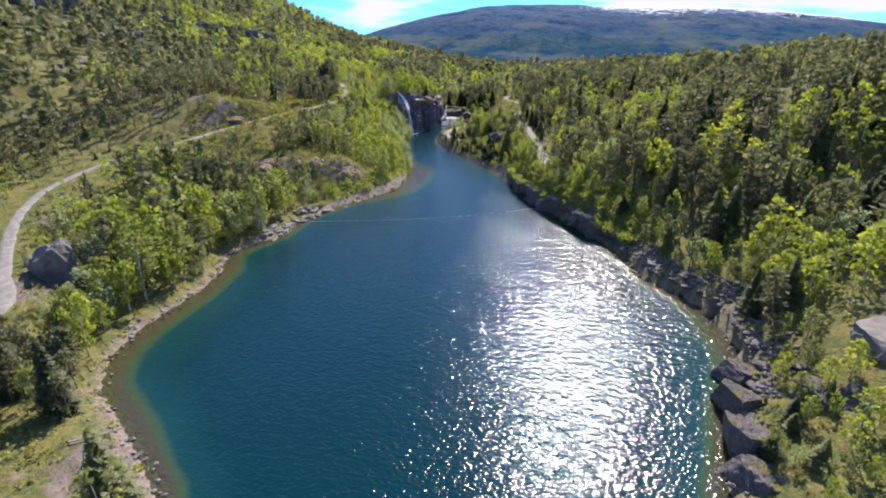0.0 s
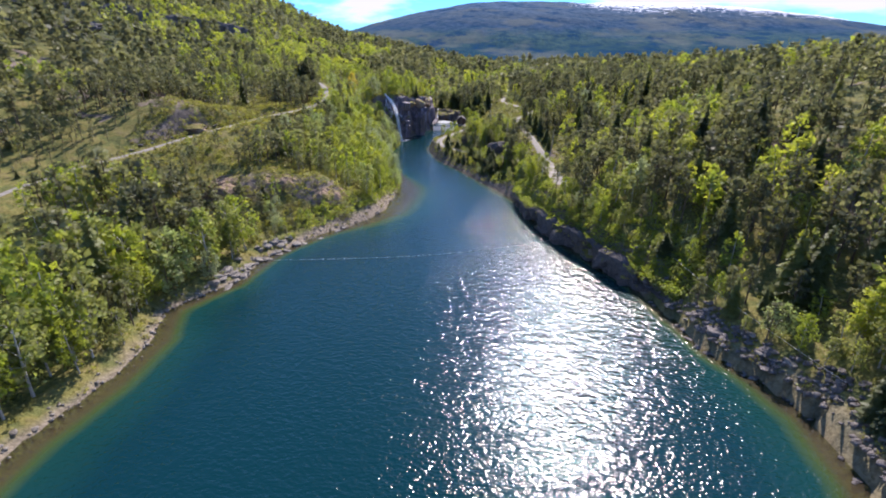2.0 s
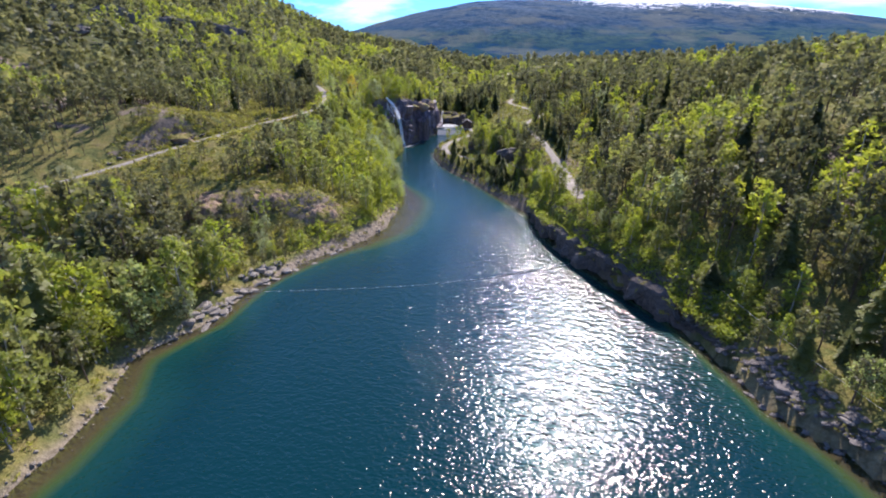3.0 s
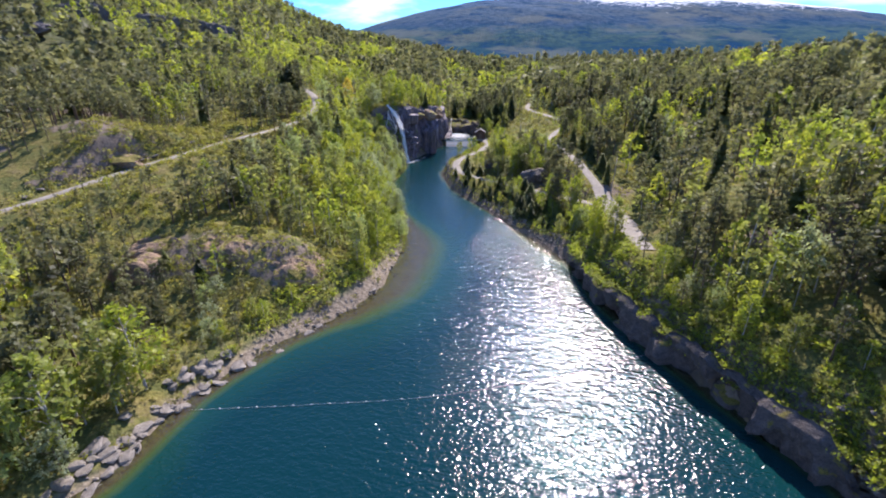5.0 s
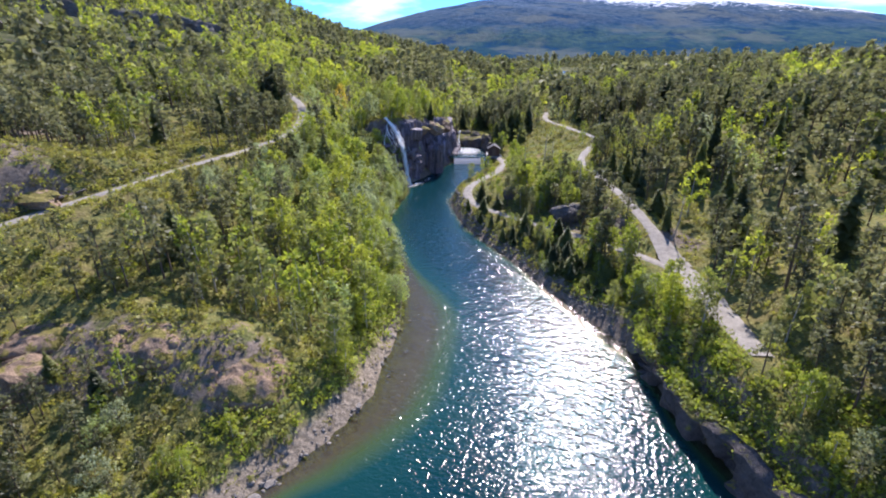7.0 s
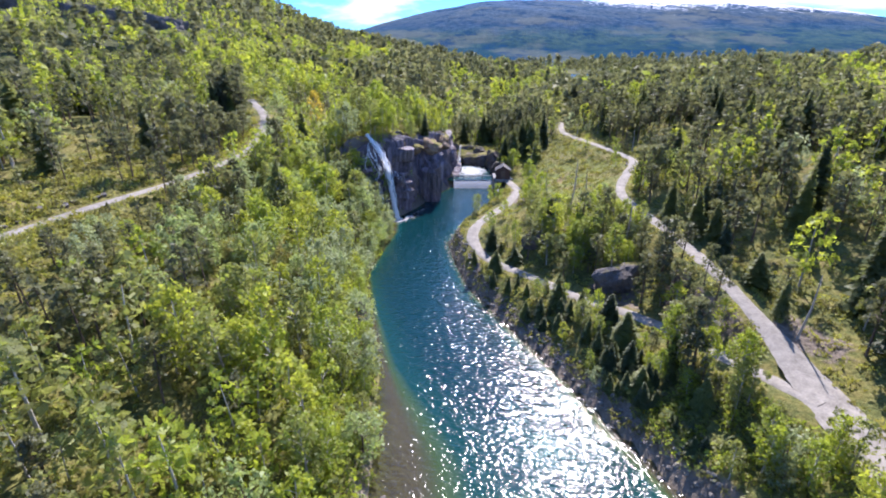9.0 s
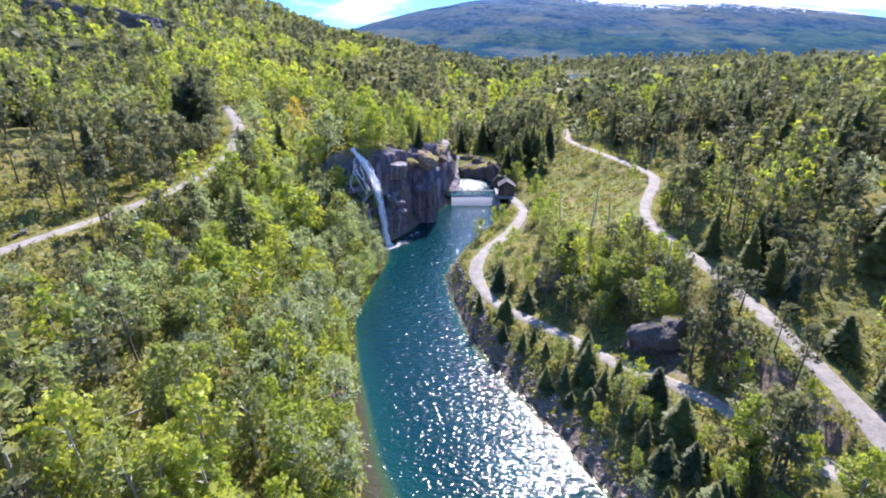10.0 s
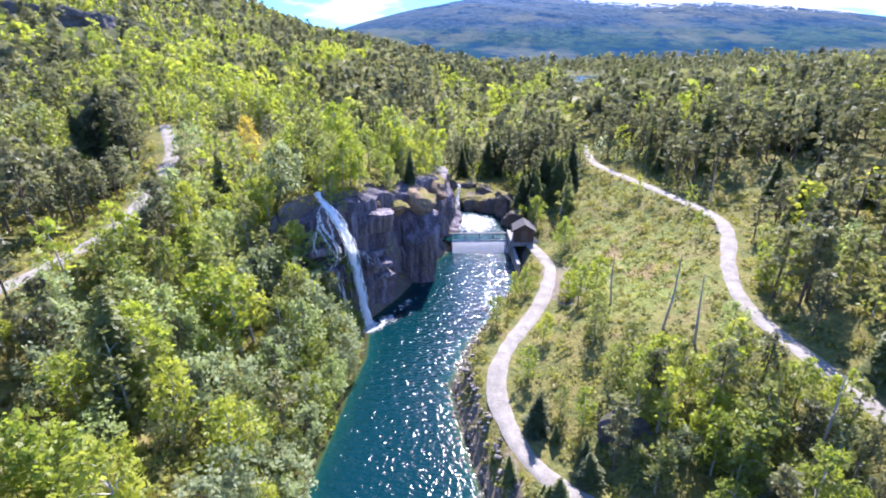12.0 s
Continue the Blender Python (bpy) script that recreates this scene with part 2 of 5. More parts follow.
def ground_material():
    """Moss, grass, heather and bare rock; gravel along the water; stones under it."""
    m, nt, out = material("hillside")
    big, mid, fine = noise_node(nt, 0.05, 6), noise_node(nt, 0.35, 6, 0.65), noise_node(nt, 2.2, 5, 0.7)
    grass = ramp(nt, mid, [(0.28, (0.04, 0.05, 0.022)), (0.43, (0.10, 0.11, 0.035)), (0.55, (0.21, 0.17, 0.05)), (0.70, (0.22, 0.15, 0.085))])
    grass = mix(nt, 0.5, grass, ramp(nt, fine, [(0.3, (0.025, 0.03, 0.015)), (0.52, (0.13, 0.14, 0.045)), (0.72, (0.28, 0.25, 0.11))]))
    stone = ramp(nt, mid, [(0.3, (0.06, 0.05, 0.044)), (0.55, (0.19, 0.15, 0.115)), (0.8, (0.35, 0.28, 0.20))])
    stone = mix(nt, 0.4, stone, ramp(nt, fine, [(0.3, (0.04, 0.035, 0.03)), (0.7, (0.30, 0.25, 0.20))]))
    bare = attribute(nt, "bare")
    bare = math_node(nt, "ADD", bare, math_node(nt, "MULTIPLY", math_node(nt, "SUBTRACT", mid, 0.5), 1.4), clamp=True)
    c = mix(nt, ramp(nt, bare, [(0.42, (0, 0, 0)), (0.58, (1, 1, 1))]), grass, stone)
    meadow = ramp(nt, fine, [(0.3, (0.07, 0.10, 0.025)), (0.55, (0.17, 0.20, 0.05)), (0.75, (0.28, 0.26, 0.11))])
    tufts = noise_node(nt, 0.22, 5, 0.7)
    meadow = mix(nt, ramp(nt, tufts, [(0.52, (0, 0, 0)), (0.60, (0.85, 0.85, 0.85))]), meadow, ramp(nt, fine, [(0.3, (0.11, 0.07, 0.04)), (0.7, (0.32, 0.21, 0.12))]))
    # dark forest cover far off; on the hillside, shade between trees painted dark
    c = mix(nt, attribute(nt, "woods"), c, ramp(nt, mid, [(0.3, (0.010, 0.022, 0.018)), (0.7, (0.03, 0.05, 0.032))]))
    c = mix(nt, attribute(nt, "meadow"), c, meadow)
    beach = ramp(nt, fine, [(0.3, (0.10, 0.082, 0.06)), (0.7, (0.32, 0.265, 0.20))])
    c = mix(nt, attribute(nt, "beach"), c, beach)
    bed = ramp(nt, mid, [(0.3, (0.12, 0.09, 0.05)), (0.7, (0.26, 0.20, 0.11))])
    c = mix(nt, attribute(nt, "bed"), c, bed)
    principled(nt, out, c, 0.95, bumped(nt, math_node(nt, "ADD", mid, math_node(nt, "MULTIPLY", fine, 0.4)), 0.9, 0.5), spec=0.1)
    return m


def water_material():
    """Clear teal lake: the bed shows where it is shallow, depth colours the rest; small wind waves."""
    m, nt, out = material("lake_water")
    co = nt.nodes.new("ShaderNodeTexCoord")
    mp = nt.nodes.new("ShaderNodeMapping")
    mp.inputs["Rotation"].default_value = (0, 0, radians(20))
    mp.inputs["Scale"].default_value = (0.9, 1.3, 1.0)
    nt.links.new(co.outputs["Object"], mp.inputs["Vector"])
    n1 = node(nt, "ShaderNodeTexNoise", Scale=2.5, Detail=1.5, Roughness=0.5)
    n2 = node(nt, "ShaderNodeTexNoise", Scale=1.05, Detail=1, Roughness=0.5)
    for n in (n1, n2):
        nt.links.new(mp.outputs["Vector"], n.inputs["Vector"])
    calm = ramp(nt, noise_node(nt, 0.03, 3), [(0.35, (0.45, 0.45, 0.45)), (0.6, (1, 1, 1))])
    waves = math_node(nt, "ADD", n1.outputs["Fac"], math_node(nt, "MULTIPLY", n2.outputs["Fac"], 1.1))
    waves = math_node(nt, "MULTIPLY", waves, math_node(nt, "ADD", 1.0, attribute(nt, "chop")))
    b = node(nt, "ShaderNodeBump", Strength=0.8, Distance=0.125)
    nt.links.new(waves, b.inputs["Height"])
    depth = attribute(nt, "depth")
    deep = ramp(nt, depth, [(0.0, (0.10, 0.08, 0.055)), (0.13, (0.08, 0.066, 0.038)), (0.22, (0.042, 0.072, 0.024)), (0.36, (0.003, 0.036, 0.034)), (1.0, (0.0002, 0.022, 0.027))])
    d = node(nt, "ShaderNodeBsdfDiffuse")
    nt.links.new(deep, d.inputs["Color"])
    clear = node(nt, "ShaderNodeBsdfTransparent")
    clear.inputs["Color"].default_value = (0.62, 0.72, 0.42, 1)
    body = nt.nodes.new("ShaderNodeMixShader")
    nt.links.new(ramp(nt, depth, [(0.02, (0.25, 0.25, 0.25)), (0.28, (1, 1, 1))]), body.inputs[0])
    nt.links.new(clear.outputs[0], body.inputs[1])
    nt.links.new(d.outputs[0], body.inputs[2])
    g = node(nt, "ShaderNodeBsdfGlossy", Roughness=0.09)
    g.inputs["Color"].default_value = (1, 1, 1, 1)
    nt.links.new(b.outputs["Normal"], g.inputs["Normal"])
    fr = node(nt, "ShaderNodeFresnel", IOR=1.33)
    nt.links.new(b.outputs["Normal"], fr.inputs["Normal"])
    top = nt.nodes.new("ShaderNodeMixShader")
    nt.links.new(fr.outputs[0], top.inputs[0])
    nt.links.new(body.outputs[0], top.inputs[1])
    nt.links.new(g.outputs[0], top.inputs[2])
    nt.links.new(top.outputs[0], out.inputs["Surface"])
    return m


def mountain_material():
    """Far fell: forest below, brown heath and grey rock above, snow lying along the top; distance haze painted in as
    blue.
    """
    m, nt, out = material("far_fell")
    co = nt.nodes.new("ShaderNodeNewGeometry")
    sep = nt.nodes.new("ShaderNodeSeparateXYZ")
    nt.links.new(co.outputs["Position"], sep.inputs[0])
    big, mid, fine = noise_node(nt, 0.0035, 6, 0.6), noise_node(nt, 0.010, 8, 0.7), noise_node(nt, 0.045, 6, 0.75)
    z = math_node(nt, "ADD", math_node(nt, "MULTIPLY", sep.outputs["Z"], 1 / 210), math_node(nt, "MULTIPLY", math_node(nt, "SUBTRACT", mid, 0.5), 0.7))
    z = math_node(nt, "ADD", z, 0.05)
    # the air's blue haze is mixed into the colour at every height
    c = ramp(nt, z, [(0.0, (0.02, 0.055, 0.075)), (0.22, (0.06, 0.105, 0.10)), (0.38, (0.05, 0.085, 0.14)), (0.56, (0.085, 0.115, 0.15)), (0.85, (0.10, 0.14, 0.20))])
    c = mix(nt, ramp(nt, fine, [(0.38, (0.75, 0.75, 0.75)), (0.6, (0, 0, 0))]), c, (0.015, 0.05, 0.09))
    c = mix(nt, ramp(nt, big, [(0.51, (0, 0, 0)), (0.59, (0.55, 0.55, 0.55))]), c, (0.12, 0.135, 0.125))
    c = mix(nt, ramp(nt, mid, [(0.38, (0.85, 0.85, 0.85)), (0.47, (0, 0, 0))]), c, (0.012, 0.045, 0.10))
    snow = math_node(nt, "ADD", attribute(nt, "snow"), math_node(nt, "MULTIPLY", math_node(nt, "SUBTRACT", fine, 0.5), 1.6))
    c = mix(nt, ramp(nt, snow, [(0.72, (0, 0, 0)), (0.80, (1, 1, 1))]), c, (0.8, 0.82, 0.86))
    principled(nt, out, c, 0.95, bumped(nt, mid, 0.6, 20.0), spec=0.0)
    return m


def foam_material(name, lo, hi, scale, stretch, clear=True):
    """Broken white water: streaks of foam with gaps."""
    m, nt, out = material(name)
    n = noise_node(nt, scale, 5, 0.65, stretch=stretch)
    d = node(nt, "ShaderNodeBsdfDiffuse")
    d.inputs["Color"].default_value = (0.94, 0.95, 0.96, 1)
    t = node(nt, "ShaderNodeBsdfTranslucent")
    t.inputs["Color"].default_value = (0.94, 0.95, 0.96, 1)
    a = nt.nodes.new("ShaderNodeMixShader")
    a.inputs[0].default_value = 0.6
    nt.links.new(d.outputs[0], a.inputs[1])
    nt.links.new(t.outputs[0], a.inputs[2])
    gap = nt.nodes.new("ShaderNodeBsdfTransparent")
    b = nt.nodes.new("ShaderNodeMixShader")
    cover = math_node(nt, "MULTIPLY", n, attribute(nt, "cover"))
    nt.links.new(ramp(nt, cover, [(lo, (0, 0, 0)), (hi, (1, 1, 1))]), b.inputs[0])
    nt.links.new(gap.outputs[0], b.inputs[1])
    nt.links.new(a.outputs[0], b.inputs[2])
    nt.links.new(b.outputs[0], out.inputs["Surface"])
    return m


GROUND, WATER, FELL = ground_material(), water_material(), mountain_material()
FALLING = foam_material("falling_water", 0.40, 0.66, 1.6, (2.8, 2.8, 0.22))
FOAM = foam_material("foam", 0.52, 0.78, 1.5, (1.0, 1.0, 1.0))

# ---- the lie of the land: shores, roads, heights; the lake's surface is at 0 ----
SHORE_L = [(-40, -60), (-16, -25), (-13, 0), (-16, 20), (-21, 29), (-27, 35), (-34, 41), (-37, 47), (-37, 54), (-35, 62), (-34.5, 70), (-36.5, 77),
           (-31, 85), (-28.5, 95), (-22.5, 105), (-17, 111), (-13, 118), (-11, 132), (-12.5, 147), (-16, 161), (-18, 171), (-17, 180),
           (-16, 188), (-16.5, 195), (-13, 201), (-10, 209), (-5.5, 218), (-5, 232), (-9, 247), (-6, 262), (4, 285), (30, 350),
           (66, 430), (60, 475), (40, 600), (0, 900), (0, 5000)]
SHORE_R = [(60, -60), (30, -25), (22, 0), (22, 20), (24, 30), (29, 39), (33, 44), (35, 50), (36, 58), (34, 64), (31, 69), (30, 76), (28, 86),
           (23.5, 96), (20, 106), (17, 117), (16, 126), (11, 137), (4, 152), (-0.3, 161), (-3, 167), (-5, 176), (-6, 183), (-4, 190),
           (-1, 196), (4, 207), (5, 214), (3, 218), (3, 232), (0, 247), (1, 262), (8, 285), (40, 350),
           (86, 430), (84, 475), (50, 600), (10, 900), (10, 5000)]
SHORE_L, SHORE_R = np.array(SHORE_L, float), np.array(SHORE_R, float)


def ss(a, b, v):
    t = np.clip((v - a) / (b - a), 0, 1)
    return t * t * (3 - 2 * t)


def line_distance(x, y, line):
    """Distance to a polyline, and which side of it: positive to the right of its run."""
    best = np.full(x.shape, 1e18)
    side = np.zeros(x.shape)
    for (ax, ay), (bx, by) in zip(line[:-1], line[1:]):
        dx, dy = bx - ax, by - ay
        t = np.clip(((x - ax) * dx + (y - ay) * dy) / (dx * dx + dy * dy), 0, 1)
        px, py = x - ax - t * dx, y - ay - t * dy
        q = px * px + py * py
        near = q < best - 1e-9
        best = np.where(near, q, best)
        side = np.where(near, np.sign(dy * px - dx * py), side)
    return np.sqrt(best), side


def hashed(ix, iy, seed):
    n = (ix.astype(np.int64) * 374761393 + iy.astype(np.int64) * 668265263 + seed * 974711) & 0x7fffffff
    n = ((n ^ (n >> 13)) * 1274126177) & 0x7fffffff
    return ((n ^ (n >> 16)) & 0xffff) / 65535.0


def value_noise(x, y, seed=0):
    ix, iy = np.floor(x), np.floor(y)
    fx, fy = x - ix, y - iy
    fx, fy = fx * fx * (3 - 2 * fx), fy * fy * (3 - 2 * fy)
    a, b = hashed(ix, iy, seed), hashed(ix + 1, iy, seed)
    c, d = hashed(ix, iy + 1, seed), hashed(ix + 1, iy + 1, seed)
    return (a + (b - a) * fx) * (1 - fy) + (c + (d - c) * fx) * fy


def fbm(x, y, seed=0, octaves=4):
    total, amp = 0.0, 0.5
    for k in range(octaves):
        total = total + amp * (value_noise(x * 2 ** k, y * 2 ** k, seed + k) - 0.5)
        amp *= 0.5
    return total


def bump(x, y, cx, cy, rx, ry, h):
    return h * np.exp(-((x - cx) / rx) ** 2 - ((y - cy) / ry) ** 2)


def water_side(x, y):
    dl, sl = line_distance(x, y, SHORE_L)
    dr, sr = line_distance(x, y, SHORE_R)
    left = np.where(sl > 0, -dl, dl)      # land to the left of the left shore: positive
    right = np.where(sr > 0, dr, -dr)
    return left, right


CLIFF_LINE = np.array([(-60, 178), (-33, 187), (-27, 191.5), (-22.5, 196.3), (-19, 198.6), (-16, 199.5), (-13, 204), (-9.6, 210.8), (-5.8, 220), (-6, 231), (-12, 246)], float)
ROAD_LEFT = [(-48, 30, 2.5), (-54, 52, 3.0), (-62, 62, 3.5), (-74, 78, 4.6), (-79.5, 90, 5.8), (-80, 100, 7), (-76, 114, 8.6), (-67, 128, 10.2), (-61, 139, 11.5),
             (-54, 150, 12.6), (-49, 162, 13.1), (-45, 173, 13.1), (-42, 183, 13.5), (-41, 191, 14), (-43, 203, 14.8), (-47, 216, 16.2), (-56, 232, 17.8)]
ROAD_LOWER = [(6.3, 213, 2.6), (7.5, 206, 2.8), (6.8, 201, 3.2), (3.9, 193, 3.3), (-0.9, 184.5, 3.2), (-2.35, 178.8, 3.0), (-1.5, 173.5, 2.8), (0.2, 170, 2.7), (3.6, 166.5, 2.7),
              (6.8, 163, 2.8), (10, 158.8, 3.0), (14.6, 155.2, 3.1), (17.3, 151.5, 3.4), (19.6, 146.5, 4.2), (21.9, 141.5, 4.9), (23.6, 138, 5.2)]
ROAD_UPPER = [(27, 262, 7.5), (24, 242, 8), (28, 224, 8.3), (31, 210, 8.5), (29.5, 202.5, 8.6), (24.5, 192.5, 8.2), (22, 184, 8), (22.8, 173, 8), (23.6, 161, 7.9), (24.0, 153, 7.3),
              (24.5, 146.5, 6.2), (24.6, 141, 5.3), (24.3, 135, 5.2), (24, 127, 5.6), (23.6, 118, 6.0)]


def smooth_line(points, steps=6):
    """A Catmull-Rom line through points."""
    p = np.array(points, float)
    p = np.vstack([2 * p[0] - p[1], p, 2 * p[-1] - p[-2]])
    out = []
    for a, b, c, d in zip(p[:-3], p[1:-2], p[2:-1], p[3:]):
        for k in range(steps):
            t = k / steps
            out.append(0.5 * (2 * b + (c - a) * t + (2 * a - 5 * b + 4 * c - d) * t * t + (3 * b - a - 3 * c + d) * t ** 3))
    return np.array(out + [p[-2]])


ROADS = [(smooth_line(ROAD_LEFT), 1.4), (smooth_line(ROAD_LOWER), 1.05), (smooth_line(ROAD_UPPER), 1.1)]


def road_reach(x, y):
    """Distance to the nearest road's edge and that road's height there."""
    best, high = np.full(x.shape, 1e9), np.zeros(x.shape)
    for line, half in ROADS:
        for (ax, ay, az), (bx, by, bz) in zip(line[:-1], line[1:]):
            dx, dy = bx - ax, by - ay
            t = np.clip(((x - ax) * dx + (y - ay) * dy) / (dx * dx + dy * dy), 0, 1)
            q = np.hypot(x - ax - t * dx, y - ay - t * dy) - half
            near = q < best
            best, high = np.where(near, q, best), np.where(near, az + (bz - az) * t, high)
    return best, high


def ground(x, y, full=False):
    """Height of the ground at x, y. full: also the distance from the water and from the roads."""
    x, y = np.asarray(x, float), np.asarray(y, float)
    dl, dr = water_side(x, y)
    up = ss(110, 150, y)
    bank = 1.0 + 2.0 * ss(140, 162, y)
    low = 0.02 * dl + 0.17 * np.clip(dl - 20, 0, None)
    high = 0.32 * np.clip(dl, 0, 32) + 0.15 * np.clip(dl - 32, 0, 70) + 0.30 * np.clip(dl - 100, 0, None)
    far = ss(300, 520, y)
    high = high * (1 - far) + far * (0.05 * dl + 0.13 * np.clip(dl - 18, 0, 130) + (0.43 * np.clip(dl - 148, 0, 160) + 0.25 * np.clip(dl - 308, 0, None)) * (1 - ss(560, 780, y)))
    hl = bank * ss(0, 3.5, dl) + low * (1 - up) + high * up
    hl = hl + bump(x, y, -25, 119, 7, 6, 3.0) + bump(x, y, -36, 121, 11, 9, 4.2) + bump(x, y, -68, 148, 14, 9, 4)
    dc, sc = line_distance(x, y, CLIFF_LINE)
    inside = np.where(sc < 0, dc, -dc)
    top = 11.6 + 3.0 * ss(-11, -19, x) + 0.04 * np.clip(inside, 0, 60)
    step = ss(0.9, 2.4, inside) * ss(-33, -24, x) * ss(183, 187, y) * (1 - ss(226, 245, y))
    hl = hl * (1 - step) + np.maximum(hl, top) * step
    rbank = 1.0 + 2.3 * ss(72, 88, y) * (1 - ss(122, 138, y)) + 1.2 * ss(165, 178, y)
    hr = rbank * ss(0, 3.0 + 2.5 * (1 - ss(76, 90, y)), dr) + (0.16 + 0.07 * ss(150, 190, y)) * np.clip(dr, 0, 42) + 0.11 * np.clip(dr - 42, 0, 110)
    rise = ss(72, 95, y) * (1 - ss(125, 150, y))
    hr = hr + rise * 0.17 * np.clip(dr - 4, 0, 30) + bump(x, y, 140, 110, 75, 70, 13) + bump(x, y, 52, 38, 14, 22, 6)
    hr = hr * (1 - 0.6 * ss(250, 460, y))
    h = np.where(dl > 0, hl, np.where(dr > 0, hr, 0))
    land = np.maximum(dl, dr)
    land = np.where((y > 236) & (y < 405), np.maximum(land, 3.0), land)     # the gorge is wooded above the small fall
    rough = fbm(x / 40, y / 40, 3) * 5.0 * ss(8, 60, land) + fbm(x / 9, y / 9, 11) * 1.6 * ss(1, 8, land)
    rough = rough + fbm(x / 3, y / 3, 17, 3) * 0.9 * ss(0, 4, land)
    h = h + rough
    h = h - 42 * ss(480, 1150, y) * ss(-160, 10, x) * (land > 0)
    rd, rz = road_reach(x, y)
    near = (1 - ss(0.5, 5.0, rd)) * ss(-0.3, 2.0, land)
    h = h * (1 - near) + (rz - 0.05) * near
    bed = -0.25 - 9 * ss(2, 14, -land) - 0.3 * ss(0, 1.5, -land)
    bed = np.where(y > 233.5, 3.6, bed) * (1 - ss(400, 430, y)) + 6.5 * ss(400, 430, y)
    bed = bed - 42 * ss(480, 1150, y)
    h = np.where(land > 0, h, bed)
    h = np.where((y > 233.5) & (land > 0), np.maximum(h, 4.2 + 0.012 * (np.minimum(y, 480) - 233.5) - 42 * ss(480, 1150, y)), h)
    return (h, land, rd, dl) if full else h


def at(x, y):
    return float(ground(np.array([x]), np.array([y]))[0])


# ---- building helpers ----
def mesh_object(name, verts, quads, mat, parent=None, smooth=False, layers=None):
    """A mesh object from arrays: verts n x 3, quads m x 4. layers: named values, one a vertex."""
    verts, quads = np.asarray(verts, np.float32), np.asarray(quads, np.int32)
    me = bpy.data.meshes.new(name)
    me.vertices.add(len(verts))
    me.vertices.foreach_set("co", verts.ravel())
    me.loops.add(quads.size)
    me.loops.foreach_set("vertex_index", quads.ravel())
    me.polygons.add(len(quads))
    me.polygons.foreach_set("loop_start", np.arange(0, quads.size, quads.shape[1], dtype=np.int32))
    if smooth:
        me.polygons.foreach_set("use_smooth", np.ones(len(quads), bool))
    me.update(calc_edges=True)
    me.validate()
    for key, values in (layers or {}).items():
        values = np.asarray(values, np.float32)
        if values.ndim == 2:
            me.attributes.new(key, "FLOAT_VECTOR", "POINT").data.foreach_set("vector", values.ravel())
        else:
            me.attributes.new(key, "FLOAT", "POINT").data.foreach_set("value", values.ravel())
    me.materials.append(mat)
    ob = new(name, me)
    if parent is not None:
        ob.parent = parent
    return ob


def part(name, bm, mat, parent, label=""):
    """A bmesh as one mesh object under a thing or a part."""
    me = bpy.data.meshes.new(name)
    bm.to_mesh(me)
    bm.free()
    me.materials.append(mat)
    ob = new(name, me)
    if parent is not None:
        ob.parent = parent
    if label:
        ob["label"] = label
    return ob


def empty(name, x, y, z, turn=0.0):
    ob = new(name)
    ob.matrix_world = pose(x, y, z, 0, 0, turn)
    return ob


def box(bm, x0, y0, z0, x1, y1, z1, bevel=0.0):
    r = bmesh.ops.create_cube(bm, size=1)
    for v in r["verts"]:
        v.co = Vector((x0 + (v.co.x + 0.5) * (x1 - x0), y0 + (v.co.y + 0.5) * (y1 - y0), z0 + (v.co.z + 0.5) * (z1 - z0)))
    if bevel:
        bmesh.ops.bevel(bm, geom=list({e for v in r["verts"] for e in v.link_edges}), offset=bevel, segments=1, affect="EDGES")


def grid_quads(nx, ny):
    i, j = np.meshgrid(np.arange(nx - 1), np.arange(ny - 1), indexing="ij")
    a = (i * ny + j).ravel()
    return np.stack([a, a + ny, a + ny + 1, a + 1], 1)


def stepped(fine_lo, fine_hi, step, lo, hi, grow):
    """Coordinates: even steps in the middle, growing outwards to lo and hi."""
    mid = list(np.arange(fine_lo, fine_hi + 1e-6, step))
    s, v = step, fine_hi
    while v < hi:
        s *= grow
        v += s
        mid.append(v)
    s, v = step, fine_lo
    while v > lo:
        s *= grow
        v -= s
        mid.insert(0, v)
    return np.array(mid)


# ---- ground: one sheet to the horizon ----
gx = stepped(-80, 60, 1.0, -2600, 2600, 1.07)
gy = stepped(28, 246, 1.0, -500, 3600, 1.07)
X, Y = (a.ravel() for a in np.meshgrid(gx, gy, indexing="ij"))
Z, LAND, ROADWAY, DLEFT = ground(X, Y, True)
zg = Z.reshape(len(gx), len(gy))
slope = np.hypot(np.gradient(zg, gx, axis=0), np.gradient(zg, gy, axis=1)).ravel()
patch = fbm(X / 14, Y / 14, 31, 4) + 0.5
bare = np.clip(ss(0.45 + 0.4 * (DLEFT < 0), 1.0 + 0.5 * (DLEFT < 0), slope) * 0.9 + ss(0.60, 0.75, patch) * 0.75, 0, 1) * ss(0, 2, LAND)
bare = np.maximum(bare, ss(0.6, 1.3, slope) * ss(60, 120, DLEFT))
for cx, cy, rx, ry in ((-25, 117, 6, 5), (-36, 118, 9, 5), (-27, 31, 7, 5), (-68, 148, 12, 5), (50, 44, 8, 8), (14, 160, 4, 4), (-10, 217, 4, 7)):
    bare = np.maximum(bare, bump(X, Y, cx, cy, rx, ry, 1.0) * (0.55 + 0.5 * patch))
bare = np.maximum(bare, 0.8 * (1 - ss(0.2, 0.9 + 1.5 * (patch - 0.4), LAND)) * ss(132, 142, Y) * (Y < 240) * (DLEFT < -3))
